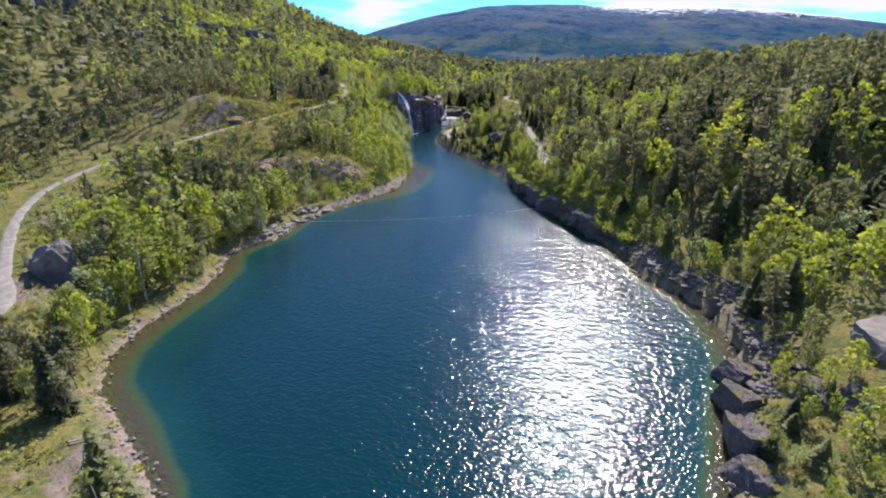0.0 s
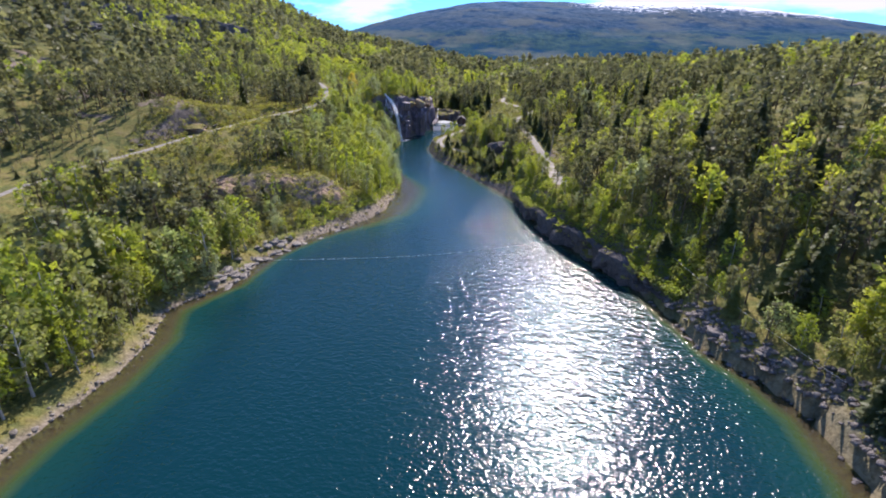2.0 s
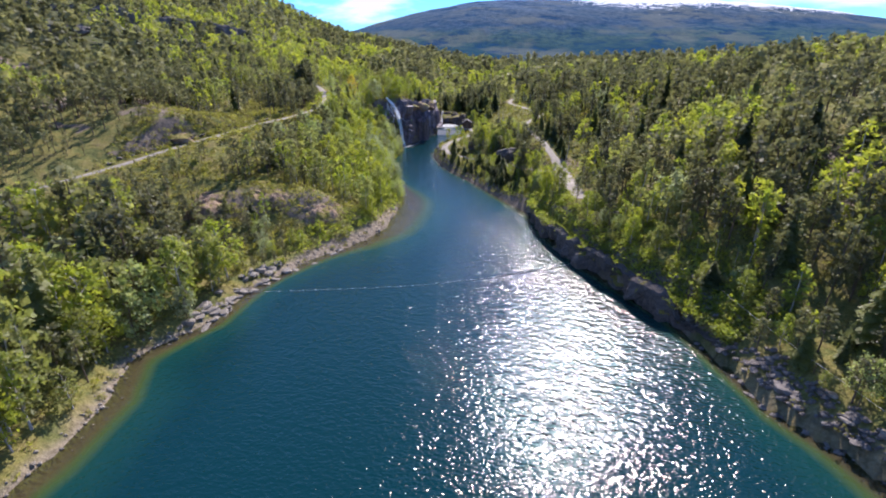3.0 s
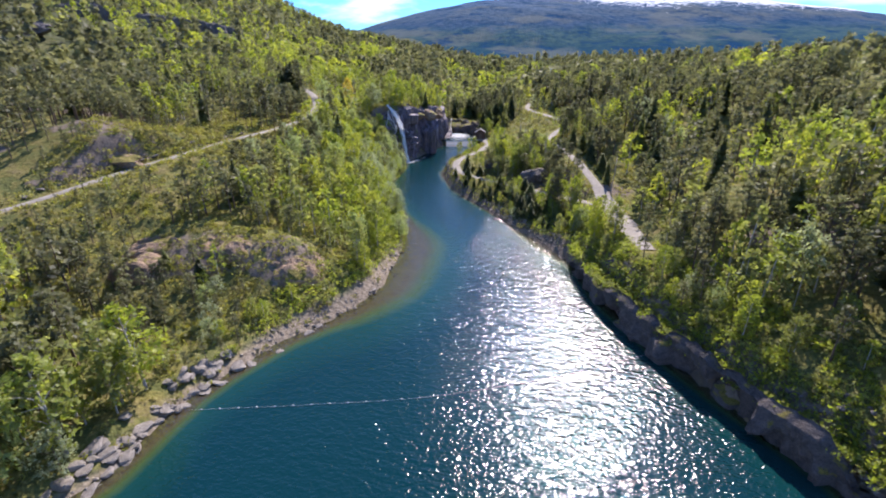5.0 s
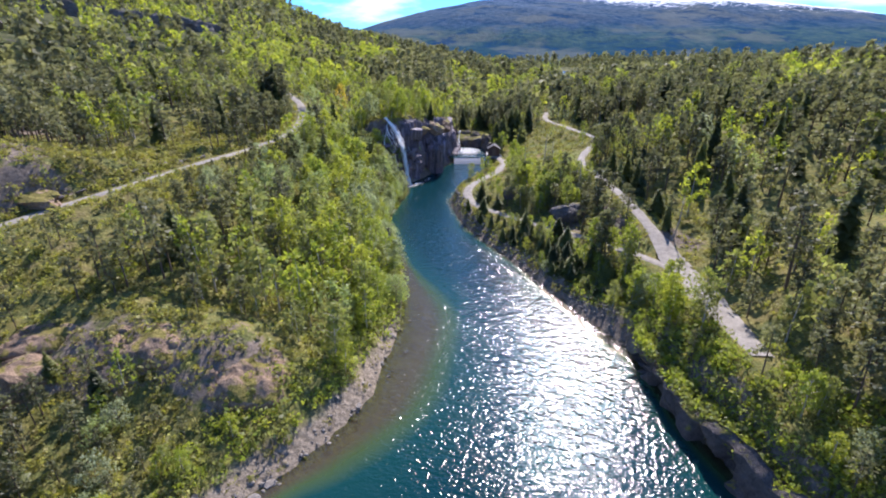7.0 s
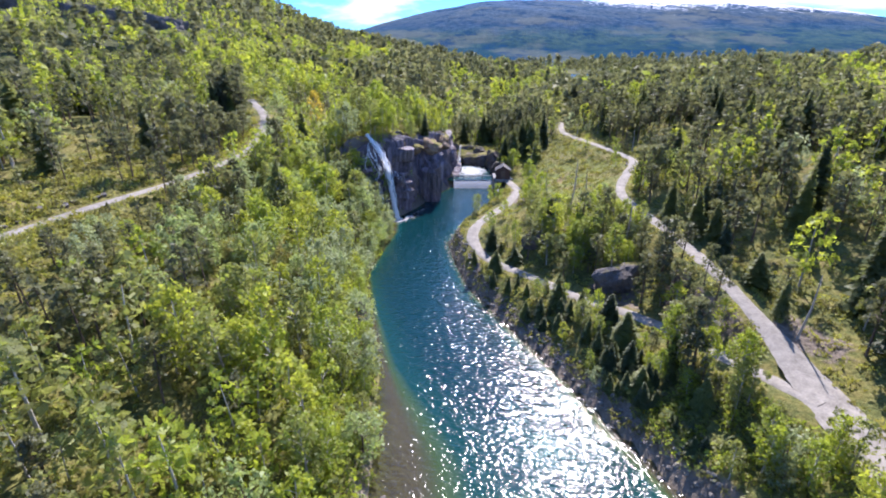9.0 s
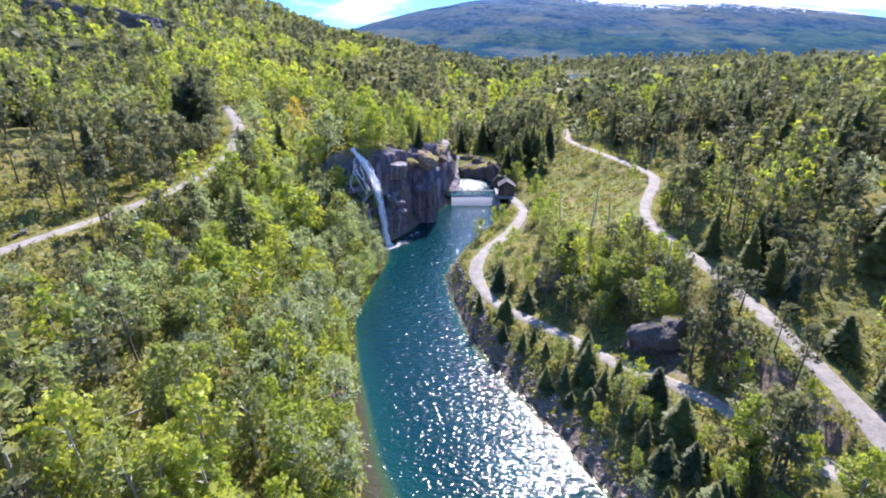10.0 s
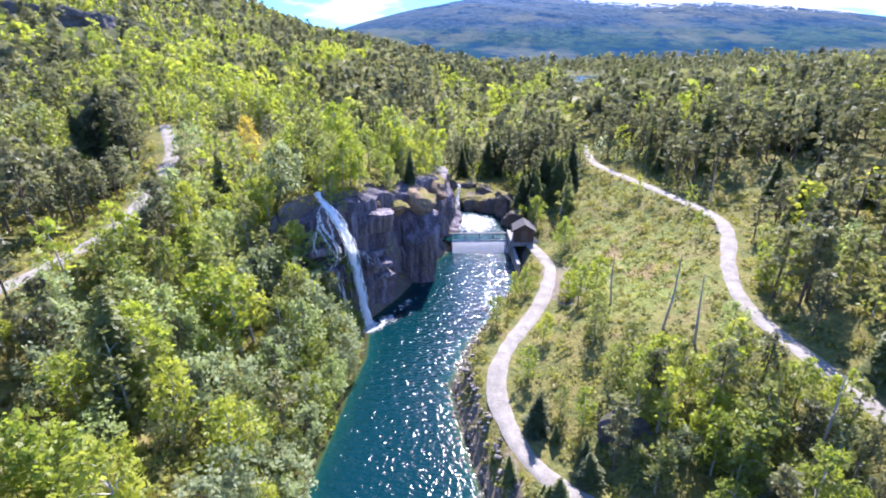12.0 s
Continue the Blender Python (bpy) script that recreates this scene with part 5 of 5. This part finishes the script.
FAR_FACE = [(-214, 236), (-198, 243), (-184, 247), (-172, 256)]
cliff("rock_cliff", FAR_FACE, [at(x, y) + h for (x, y), h in zip(FAR_FACE, (5, 13, 11, 4))], at(-195, 240) - 3, 1.5, 57, ROCK, "dark cliff with a thin fall high on the hillside", 90, 30, 5.0)

# ---- waterfall, weir ----
def stream(name, points, widths, parent, seed, label, cols=9, steps=14, mat=FALLING, dense=1.2):
    """A sheet of falling water along points (top to foot), bulging and fraying."""
    p = smooth_line(points, steps)
    w = np.interp(np.linspace(0, 1, len(p)), np.linspace(0, 1, len(widths)), widths)
    a = np.linspace(-1, 1, cols)
    wob = fbm(np.arange(len(p)) / 6, np.zeros(len(p)), seed) * 0.5
    X2 = p[:, 0, None] + a * w[:, None] * 0.86 + wob[:, None]
    Y2 = p[:, 1, None] + a * w[:, None] * 0.5 - 0.35 * (1 - a ** 2) * w[:, None]
    Z2 = p[:, 2, None] + 0 * a
    Y2 = Y2 + fbm(X2 * 2, Z2 / 2, seed + 3) * 0.35
    ob = mesh_object(name, np.stack([X2, Y2, Z2], 2).reshape(-1, 3), grid_quads(len(p), cols), mat, parent, True, {"cover": (dense - 0.75 * np.abs(a) ** 2 + 0.25 * fbm(X2 * 3, Z2 / 3, seed) + 0 * X2).ravel()})
    ob["label"] = label
    return ob


waterfall = empty("waterfall", -18, 197, 0)
tagged(waterfall, "tall white waterfall pouring down a dark cliff", "waterfall")
MAIN_FALL = [(-21.8, 199.5, 15.3), (-20.8, 198.0, 14.6), (-19.4, 197.0, 13.2), (-18.2, 196.4, 11.2), (-17.5, 196.0, 8.6), (-16.9, 195.6, 5.1), (-16.4, 195.2, 1.9), (-16.1, 194.9, -0.2)]
SIDE_FALLS = [([(-20.9, 197.2, 14.2), (-20.7, 196.6, 13.4), (-20.4, 195.9, 12.0), (-19.8, 195.4, 10.5), (-18.9, 195.0, 8.9)], (0.25, 0.5, 0.7, 0.5, 0.5)),
              ([(-18.6, 195.0, 8.8), (-19.5, 194.3, 7.8), (-20.6, 193.6, 5.9), (-21.4, 193.0, 3.3), (-21.6, 192.7, 0.5)], (0.25, 0.3, 0.6, 0.9, 0.8)),
              ([(-19.1, 194.8, 7.1), (-18.7, 194.3, 4.9), (-18.2, 194.0, 2.4), (-17.8, 193.8, 0.2)], (0.2, 0.35, 0.4, 0.6)),
              ([(-20.6, 196.2, 13.0), (-21.4, 195.0, 11.4), (-21.6, 194.5, 9.6)], (0.15, 0.3, 0.25)),
              ([(-17.6, 196.2, 9.4), (-16.4, 196.6, 8.4), (-15.4, 196.9, 7.2)], (0.2, 0.25, 0.2))]
MAIN = np.array(MAIN_FALL) - (-18, 197, 0)
rng = np.random.default_rng(19)
span_at = np.array((0.12, 0.25, 0.55, 0.75, 0.66, 0.50, 0.42, 0.62))
for k in range(13):
    across = -1 + 2 * (k + rng.uniform(0.2, 0.8)) / 13
    wander = np.array([(rng.normal(0, 0.10), -0.30 * (1 - across ** 2) - rng.uniform(0, 0.2), rng.normal(0, 0.15)) for _ in MAIN])
    wander[:, 0] += across * span_at
    start = int(rng.integers(0, 2)) if abs(across) > 0.3 else 0
    stream("strand", (MAIN + wander)[start:], tuple(rng.uniform(0.10, 0.30, 8 - start) * (1.25 - 0.5 * abs(across))), waterfall, 20 + k, "torn white strand of the main fall", 6, 16, FALLING, 1.50 - 0.40 * abs(across))
stream("core", MAIN + (0.12, -0.55, 0), (0.15, 0.2, 0.32, 0.36, 0.34, 0.34, 0.4, 0.7), waterfall, 53, "dense white heart of the fall", 9, 20, FALLING, 1.9)
for k, (pts, wide) in enumerate(SIDE_FALLS):
    base = np.array(pts) - (-18, 197, 0)
    for j in range(3):
        stream("side_strand", base + rng.normal(0, 0.16, base.shape) + ((j - 1) * 0.9 * np.array(wide)[:, None] * (1, 0.3, 0)), tuple(0.45 * w for w in wide), waterfall, 60 + 3 * k + j, "thin side strand over the ledges", 5, 12, FALLING, 1.2)


def foam_patch(name, x, y, rx, ry, z, parent, label, seed, turn=0.0, dense=1.35):
    r, a = np.linspace(0, 1, 10), np.linspace(0, 2 * np.pi, 25)
    R, A = np.meshgrid(r, a, indexing="ij")
    c, s = math.cos(radians(turn)), math.sin(radians(turn))
    ux, uy = R * np.cos(A) * rx, R * np.sin(A) * ry
    P = np.stack([x + ux * c - uy * s, y + ux * s + uy * c, z + 0.12 * (1 - R) * (1 + fbm(ux * 2, uy * 2, seed))], 2).reshape(-1, 3)
    ob = mesh_object(name, P, grid_quads(10, 25), FOAM, parent, True, {"cover": (dense * (1 - R ** 1.3)).ravel()})
    if parent is None:
        return tagged(ob, label, "foam")
    ob["label"] = label
    return ob


foam_patch("plunge_foam", -15.9 + 18, 194.2 - 197, 3.0, 2.6, 0.05, waterfall, "white foam where the fall strikes the lake", 5, 0.0, 2.0)
foam_patch("spreading_foam", -14.0 + 18, 195.6 - 197, 4.2, 2.6, 0.04, waterfall, "thin foam spreading from the foot of the fall", 6, 40.0, 1.45)
foam_patch("drifting_foam", -11.8, 199.5, 6.0, 2.0, 0.04, None, "streaks of drifting foam below the fall", 7, 55, 1.25)
foam_patch("drifting_foam", -9.5, 205, 4.5, 0.9, 0.04, None, "streaks of drifting foam below the cliff", 8, 60, 1.15)
foam_patch("drifting_foam", -1.5, 225, 6.5, 9, 1.66, None, "churning white water above the weir", 9, 0.0, 2.1)

weir = empty("weir", -1, 217.4, 0)
tagged(weir, "low concrete weir with white water spilling under a footbridge", "weir")
bm = bmesh.new()
box(bm, -4.6, 0.45, -2.0, 4.4, 1.1, 0.75, 0.06)
part("sill", bm, CONCRETE, weir)
bm = bmesh.new()
box(bm, -4.9, 1.1, 2.12, 4.8, 1.42, 2.28, 0.03)
part("deck_beam", bm, CONCRETE, weir, "grey concrete deck beam")
for k in range(5):
    bm = bmesh.new()
    box(bm, -4.6 + 2.25 * k - 0.09, 1.05, 0.6, -4.6 + 2.25 * k + 0.09, 1.3, 2.1, 0.02)
    part("post", bm, CONCRETE, weir)
bm = bmesh.new()
box(bm, 4.4, -3.4, -1.5, 5.0, 1.6, 2.7, 0.05)
part("abutment", bm, CONCRETE, weir, "dark stained concrete abutment")
bm = bmesh.new()
box(bm, 4.6, -9.6, -1.0, 5.1, -3.4, 1.7, 0.05)
part("wing_wall", bm, CONCRETE, weir, "lower stepped concrete wing wall")
bm = bmesh.new()
box(bm, 5.0, -3.8, 2.0, 8.6, 0.6, 2.66, 0.04)
part("platform", bm, CONCRETE, weir, "pale concrete platform")
n = 9
a, t = np.meshgrid(np.linspace(-4.55, 4.35, 40), np.linspace(0, 1, n), indexing="ij")
spill = mesh_object("spill", np.stack([a, 0.5 - 2.3 * t, 1.46 - 1.48 * t ** 1.25 + 0.07 * fbm(a * 2, t * 3, 5)], 2).reshape(-1, 3), grid_quads(40, n), FALLING, weir, True, {"cover": np.full(a.size, 1.9)})
spill["label"] = "smooth white curtain of spilling water"

far_fall = empty("waterfall", -191, 243.2, at(-191, 243))
tagged(far_fall, "thin white fall on a dark cliff high above the lake", "waterfall")
stream("stream", [(-1.0, 2.2, 13.5), (-0.6, 0.2, 11.5), (0.2, -1.2, 7.5), (1.0, -2.4, 3.5), (1.8, -4.0, 0.6)], (0.6, 0.8, 1.0, 1.2, 1.6), far_fall, 17, "white falling water", 9, 14, FALLING, 1.9)

small_fall = empty("waterfall", -4.2, 232.5, 1.4)
tagged(small_fall, "small white fall between gorge walls", "waterfall")
stream("stream", [(0.3, 2.5, 4.6), (0.2, 0.9, 4.1), (0.0, 0.0, 2.4), (-0.1, -0.4, 0.2)], (0.5, 0.6, 0.6, 0.9), small_fall, 15, "white falling water")

# ---- pump hut ----
hut = empty("hut", 5.4, 214.6, 2.68, -4)
tagged(hut, "small dark timber hut with a grey gabled roof by the weir", "hut")
bm = bmesh.new()
box(bm, -1.6, -1.4, -0.5, 1.6, 1.4, 0.12, 0.03)
part("plinth", bm, CONCRETE, hut, "concrete plinth")
bm = bmesh.new()
pts = [(-1.5, 0.12), (1.5, 0.12), (1.5, 2.1), (0, 3.0), (-1.5, 2.1)]
front = [bm.verts.new((x, -1.3, z)) for x, z in pts]
rear = [bm.verts.new((x, 1.3, z)) for x, z in pts]
bm.faces.new(front)
bm.faces.new(rear[::-1])
for k in range(5):
    bm.faces.new((front[k], rear[k], rear[(k + 1) % 5], front[(k + 1) % 5]))
bmesh.ops.recalc_face_normals(bm, faces=bm.faces)
part("wall", bm, TIMBER, hut, "dark brown boarded walls")
for side in (-1, 1):
    bm = bmesh.new()
    box(bm, 0, -1.6, -0.05, 2.05, 1.6, 0.06, 0.02)
    roof = part("roof", bm, SLATE, hut, "weathered grey roof slope")
    roof.matrix_local = pose(0, 0, 3.06, 0, 31 if side > 0 else 149, 0)
bm = bmesh.new()
box(bm, -0.45, -1.35, 0.14, 0.45, -1.29, 1.95, 0.01)
part("door", bm, BROWN_BARK, hut, "brown plank door")
for k in range(14):
    bm = bmesh.new()
    x = -1.45 + k * 0.223
    if abs(x) > 0.5:
        box(bm, x - 0.025, -1.335, 0.14, x + 0.025, -1.295, 2.0 + 0.55 * (1 - abs(x) / 1.5), 0)
        part("batten", bm, TIMBER, hut)
    else:
        bm.free()

# ---- buoy line across the lake ----
buoys = empty("buoy_line", -28, 93.2, 0.02)
tagged(buoys, "white rope with small floats stretched across the lake", "buoy line")
span = [(0, 0), (12.7, 1.0), (24.3, 2.4), (37.9, 6.0), (49.5, 10.5)]
rope_line = smooth_line(span, 10)
v, q = tube([(0, 0, 0)] * len(rope_line), [0] * len(rope_line), 4)
for k in range(len(rope_line)):
    for j in range(4):
        c, s = math.cos(j * math.pi / 2), math.sin(j * math.pi / 2)
        v[k * 4 + j] = (rope_line[k][0], rope_line[k][1] + 0.014 * c, 0.02 + 0.014 * s)
mesh_object("rope", v, q, FLOAT, buoys)
float_mesh = bpy.data.meshes.new("float")
bm = bmesh.new()
bmesh.ops.create_icosphere(bm, subdivisions=2, radius=0.075)
for w in bm.verts:
    w.co.x *= 1.7
bm.to_mesh(float_mesh)
bm.free()
float_mesh.materials.append(FLOAT)
length = np.concatenate([[0], np.cumsum(np.linalg.norm(np.diff(rope_line, axis=0), axis=1))])
for d in np.arange(1.2, length[-1] - 1, 1.75):
    ob = new("float", float_mesh)
    ob.parent = buoys
    ob.location = (np.interp(d, length, rope_line[:, 0]), np.interp(d, length, rope_line[:, 1]), 0.04)

# ---- cable along the bank ----
cable = empty("cable", 0, 0, 0)
tagged(cable, "thin pale cable strung on short stakes along the bank", "cable")
run = smooth_line([(31.3, 88.5, 5.8), (33.0, 79.5, 4.9), (35.0, 71, 4.3), (36.6, 64.6, 4.0), (38.2, 58.6, 3.8)], 12)
v, q = tube(run, [0.03] * len(run), 4)
mesh_object("wire", v, q, FLOAT, cable)
for x, y, z in run[::8]:
    g = at(x, y) - 0.1
    v, q = tube([(x, y, g), (x, y, max(z, g + 0.5) + 0.05)], (0.05, 0.04), 6)
    mesh_object("stake", v, q, BROWN_BARK, cable)

# ---- dead and fallen trees ----
def dead_tree(x, y, h, tilt, turn, seed, label):
    rng = np.random.default_rng(seed)
    parts = [tube([(0, 0, -0.3), (0.03 * h, 0, 0.5 * h), (0.01 * h, 0.02 * h, h)], (0.02 * h, 0.014 * h, 0.004 * h))]
    base = empty("dead_tree", x, y, at(x, y) + (0.25 if tilt > 60 else 0), turn)
    tv, tq = merged(parts)
    trunk = mesh_object("trunk", tv, tq, GREY_WOOD, base, True)
    trunk.matrix_local = pose(0, 0, 0, 0, tilt, 0)
    for k in range(7):
        f, a = rng.uniform(0.4, 0.95), rng.uniform(0, 6.28)
        r = h * 0.16 * (1.2 - f)
        bv, bq = tube([(0.02 * h, 0, f * h), (0.02 * h + r * math.cos(a), r * math.sin(a), f * h + 0.4 * r)], (0.005 * h, 0.0015 * h), 4)
        limb = mesh_object("limb", bv, bq, GREY_WOOD, trunk)
    return tagged(base, label, "dead tree")


GREY_WOOD = plain("grey_dead_wood", (0.28, 0.24, 0.20), (0.50, 0.45, 0.38), 2.5, stretch=(2, 2, 0.4))
for row in ((-27.5, 149.4, 6.0, 68, 60, 1), (-26.0, 151.0, 5.0, 40, 80, 2), (-30, 146, 6.5, 80, 30, 3), (-23, 148.5, 4.5, 84, 110, 4)):
    dead_tree(*row, "bleached fallen trunk on the mossy bank")
for row in ((13.5, 183, 7.5, 3, 0, 5), (15, 180, 6.5, 5, 90, 6), (11, 190, 6.0, 4, 200, 7), (17.5, 168, 7.0, 6, 40, 8), (29, 190, 6.0, 5, 10, 9), (26.5, 146, 6.5, 4, 0, 10), (33, 214, 6, 8, 70, 11), (-31, 33, 4.5, 85, 20, 12), (-28, 30, 3.5, 86, 120, 13)):
    dead_tree(*row, "bare grey dead tree" if row[3] < 60 else "bleached fallen trunk on the bank")

# ---- one tree in orange leaf above the fall ----
(trv, trq), (lv, lq, ln) = SHAPES["birch", 0, 2]
orange_tree = mesh_object("young_tree", trv, trq, BIRCH_BARK, smooth=True)
mesh_object("crown", lv, lq, ORANGE_LEAF, parent=orange_tree, layers={"soft": ln})
orange_tree.matrix_world = pose(-36.5, 219, at(-36.5, 219) - 0.1, 0, 0, 30) @ Matrix.Diagonal((6.5, 6.5, 9.0, 1))
tagged(orange_tree, "slender young tree in orange-yellow leaf among birches", "tree")

# ---- undergrowth: one mesh of low leafy clumps ----
def undergrowth(name, x0, x1, y0, y1, count, seed, low, high, mat, label, leaf=0.13, per=14, where=None):
    rng = np.random.default_rng(seed)
    x, y = rng.uniform(x0, x1, count), rng.uniform(y0, y1, count)
    z, land, road, dl = ground(x, y, True)
    keep = (land > 0.35) & (road > 0.35)
    keep &= rng.uniform(0, 1, count) < 0.25 + 1.1 * (fbm(x / 8, y / 8, seed) + 0.5)
    if where is not None:
        keep &= where(x, y, land, dl)
    x, y, z = x[keep], y[keep], z[keep]
    s = rng.uniform(low, high, len(x)) * (0.7 + 0.6 * (fbm(x / 5, y / 5, seed + 1) + 0.5))
    d = rng.normal(size=(len(x), per, 3))
    d /= np.linalg.norm(d, axis=2)[:, :, None]
    d[:, :, 2] = np.abs(d[:, :, 2]) * 0.9
    pts = np.stack([x, y, z], 1)[:, None] + d * s[:, None, None] * rng.uniform(0.4, 1.0, (len(x), per, 1))
    lv, lq = leaves(rng, pts.reshape(-1, 3), 1.0)
    c = pts.reshape(-1, 3).repeat(4, 0)
    lv = c + (lv - c) * (leaf + 0.10 * s.repeat(per).repeat(4)[:, None])
    tint = rng.uniform(0.0, 0.75, len(x)).repeat(per * 4)
    soft = (d * 0.5 + (0, 0, 0.7)).reshape(-1, 3).repeat(4, 0)
    ob = mesh_object(name, lv, lq, mat, layers={"tint": tint, "joined": np.ones(len(lv)), "soft": soft})
    return tagged(ob, label, "undergrowth", kind="stuff")


undergrowth("shrubs", -70, 60, 28, 250, 10500, 61, 0.3, 1.1, SHRUB_LEAF, "low green shrubs and young birches between the trees")
undergrowth("shrubs", -28, -8, 100, 194, 3000, 62, 0.5, 1.2, BIRCH_LEAF, "bright leafy bushes hanging over the shore", 0.12, 26, lambda x, y, land, dl: (dl > np.where((y > 98) & (y < 138), 2.0, 0.2)) & (dl < 7))
undergrowth("shrubs", 12, 40, 78, 142, 4200, 63, 0.5, 1.2, BIRCH_LEAF, "leafy bushes along the rock bank", 0.12, 22, lambda x, y, land, dl: (dl < 0) & (land > 0.9) & (land < 9))
bank_line = smooth_line([(15.6, 127), (16.9, 116), (20.0, 105), (23.7, 95.5), (28.2, 85), (31, 78)], 40)
rng = np.random.default_rng(66)
pick = bank_line[rng.integers(0, len(bank_line), 680)]
bx, by = pick[:, 0] + rng.uniform(-0.5, 3.2, 680), pick[:, 1] + rng.normal(0, 0.5, 680)
bs = rng.uniform(0.35, 1.15, 680)
d = rng.normal(size=(680, 26, 3))
d /= np.linalg.norm(d, axis=2)[:, :, None]
c = np.stack([bx, by, np.maximum(ground(bx, by), 2.6) + 0.1], 1)[:, None] + d * bs[:, None, None] * rng.uniform(0.3, 1.0, (680, 26, 1)) * (1, 1, 0.9)
lv, lq = leaves(rng, c.reshape(-1, 3), 0.2)
tagged(mesh_object("shrubs", lv, lq, BIRCH_LEAF, layers={"tint": rng.uniform(0.1, 0.7, 680).repeat(26 * 4), "joined": np.ones(len(lv)), "soft": (d * 0.5 + (0, 0, 0.7)).reshape(-1, 3).repeat(4, 0)}), "leafy bushes hanging over the rock bank", "undergrowth", kind="stuff")
undergrowth("shrubs", -28, -8, 128, 196, 2200, 67, 0.7, 1.6, BIRCH_LEAF, "bright bushes overhanging the river bank", 0.13, 30, lambda x, y, land, dl: (dl > 0.35) & (dl < 6))
undergrowth("shrubs", -62, -16, 145, 212, 3800, 68, 0.4, 1.3, SHRUB_LEAF, "green thicket between the hillside birches", 0.15, 18, lambda x, y, land, dl: dl > 4)
undergrowth("shrubs", 2, 42, 140, 240, 2600, 69, 0.3, 0.9, SHRUB_LEAF, "pale shrubs scattered over the clearing", 0.11, 18, lambda x, y, land, dl: dl < 0)
undergrowth("shrubs", -8, 16, 138, 206, 4200, 70, 0.15, 0.5, SHRUB_LEAF, "low brownish scrub on the bank below the track", 0.10, 16, lambda x, y, land, dl: (dl < 0) & (land > 0.3) & (land < 4))
undergrowth("shrubs", -72, -14, 98, 160, 3200, 71, 0.4, 1.2, SHRUB_LEAF, "mixed green undergrowth between the pines", 0.14, 16, lambda x, y, land, dl: dl > 5)
undergrowth("saplings", 4, 34, 168, 245, 1500, 64, 0.12, 0.35, SPRUCE_LEAF, "small dark saplings dotted over the clearing", 0.10, 8, lambda x, y, land, dl: dl < 0)
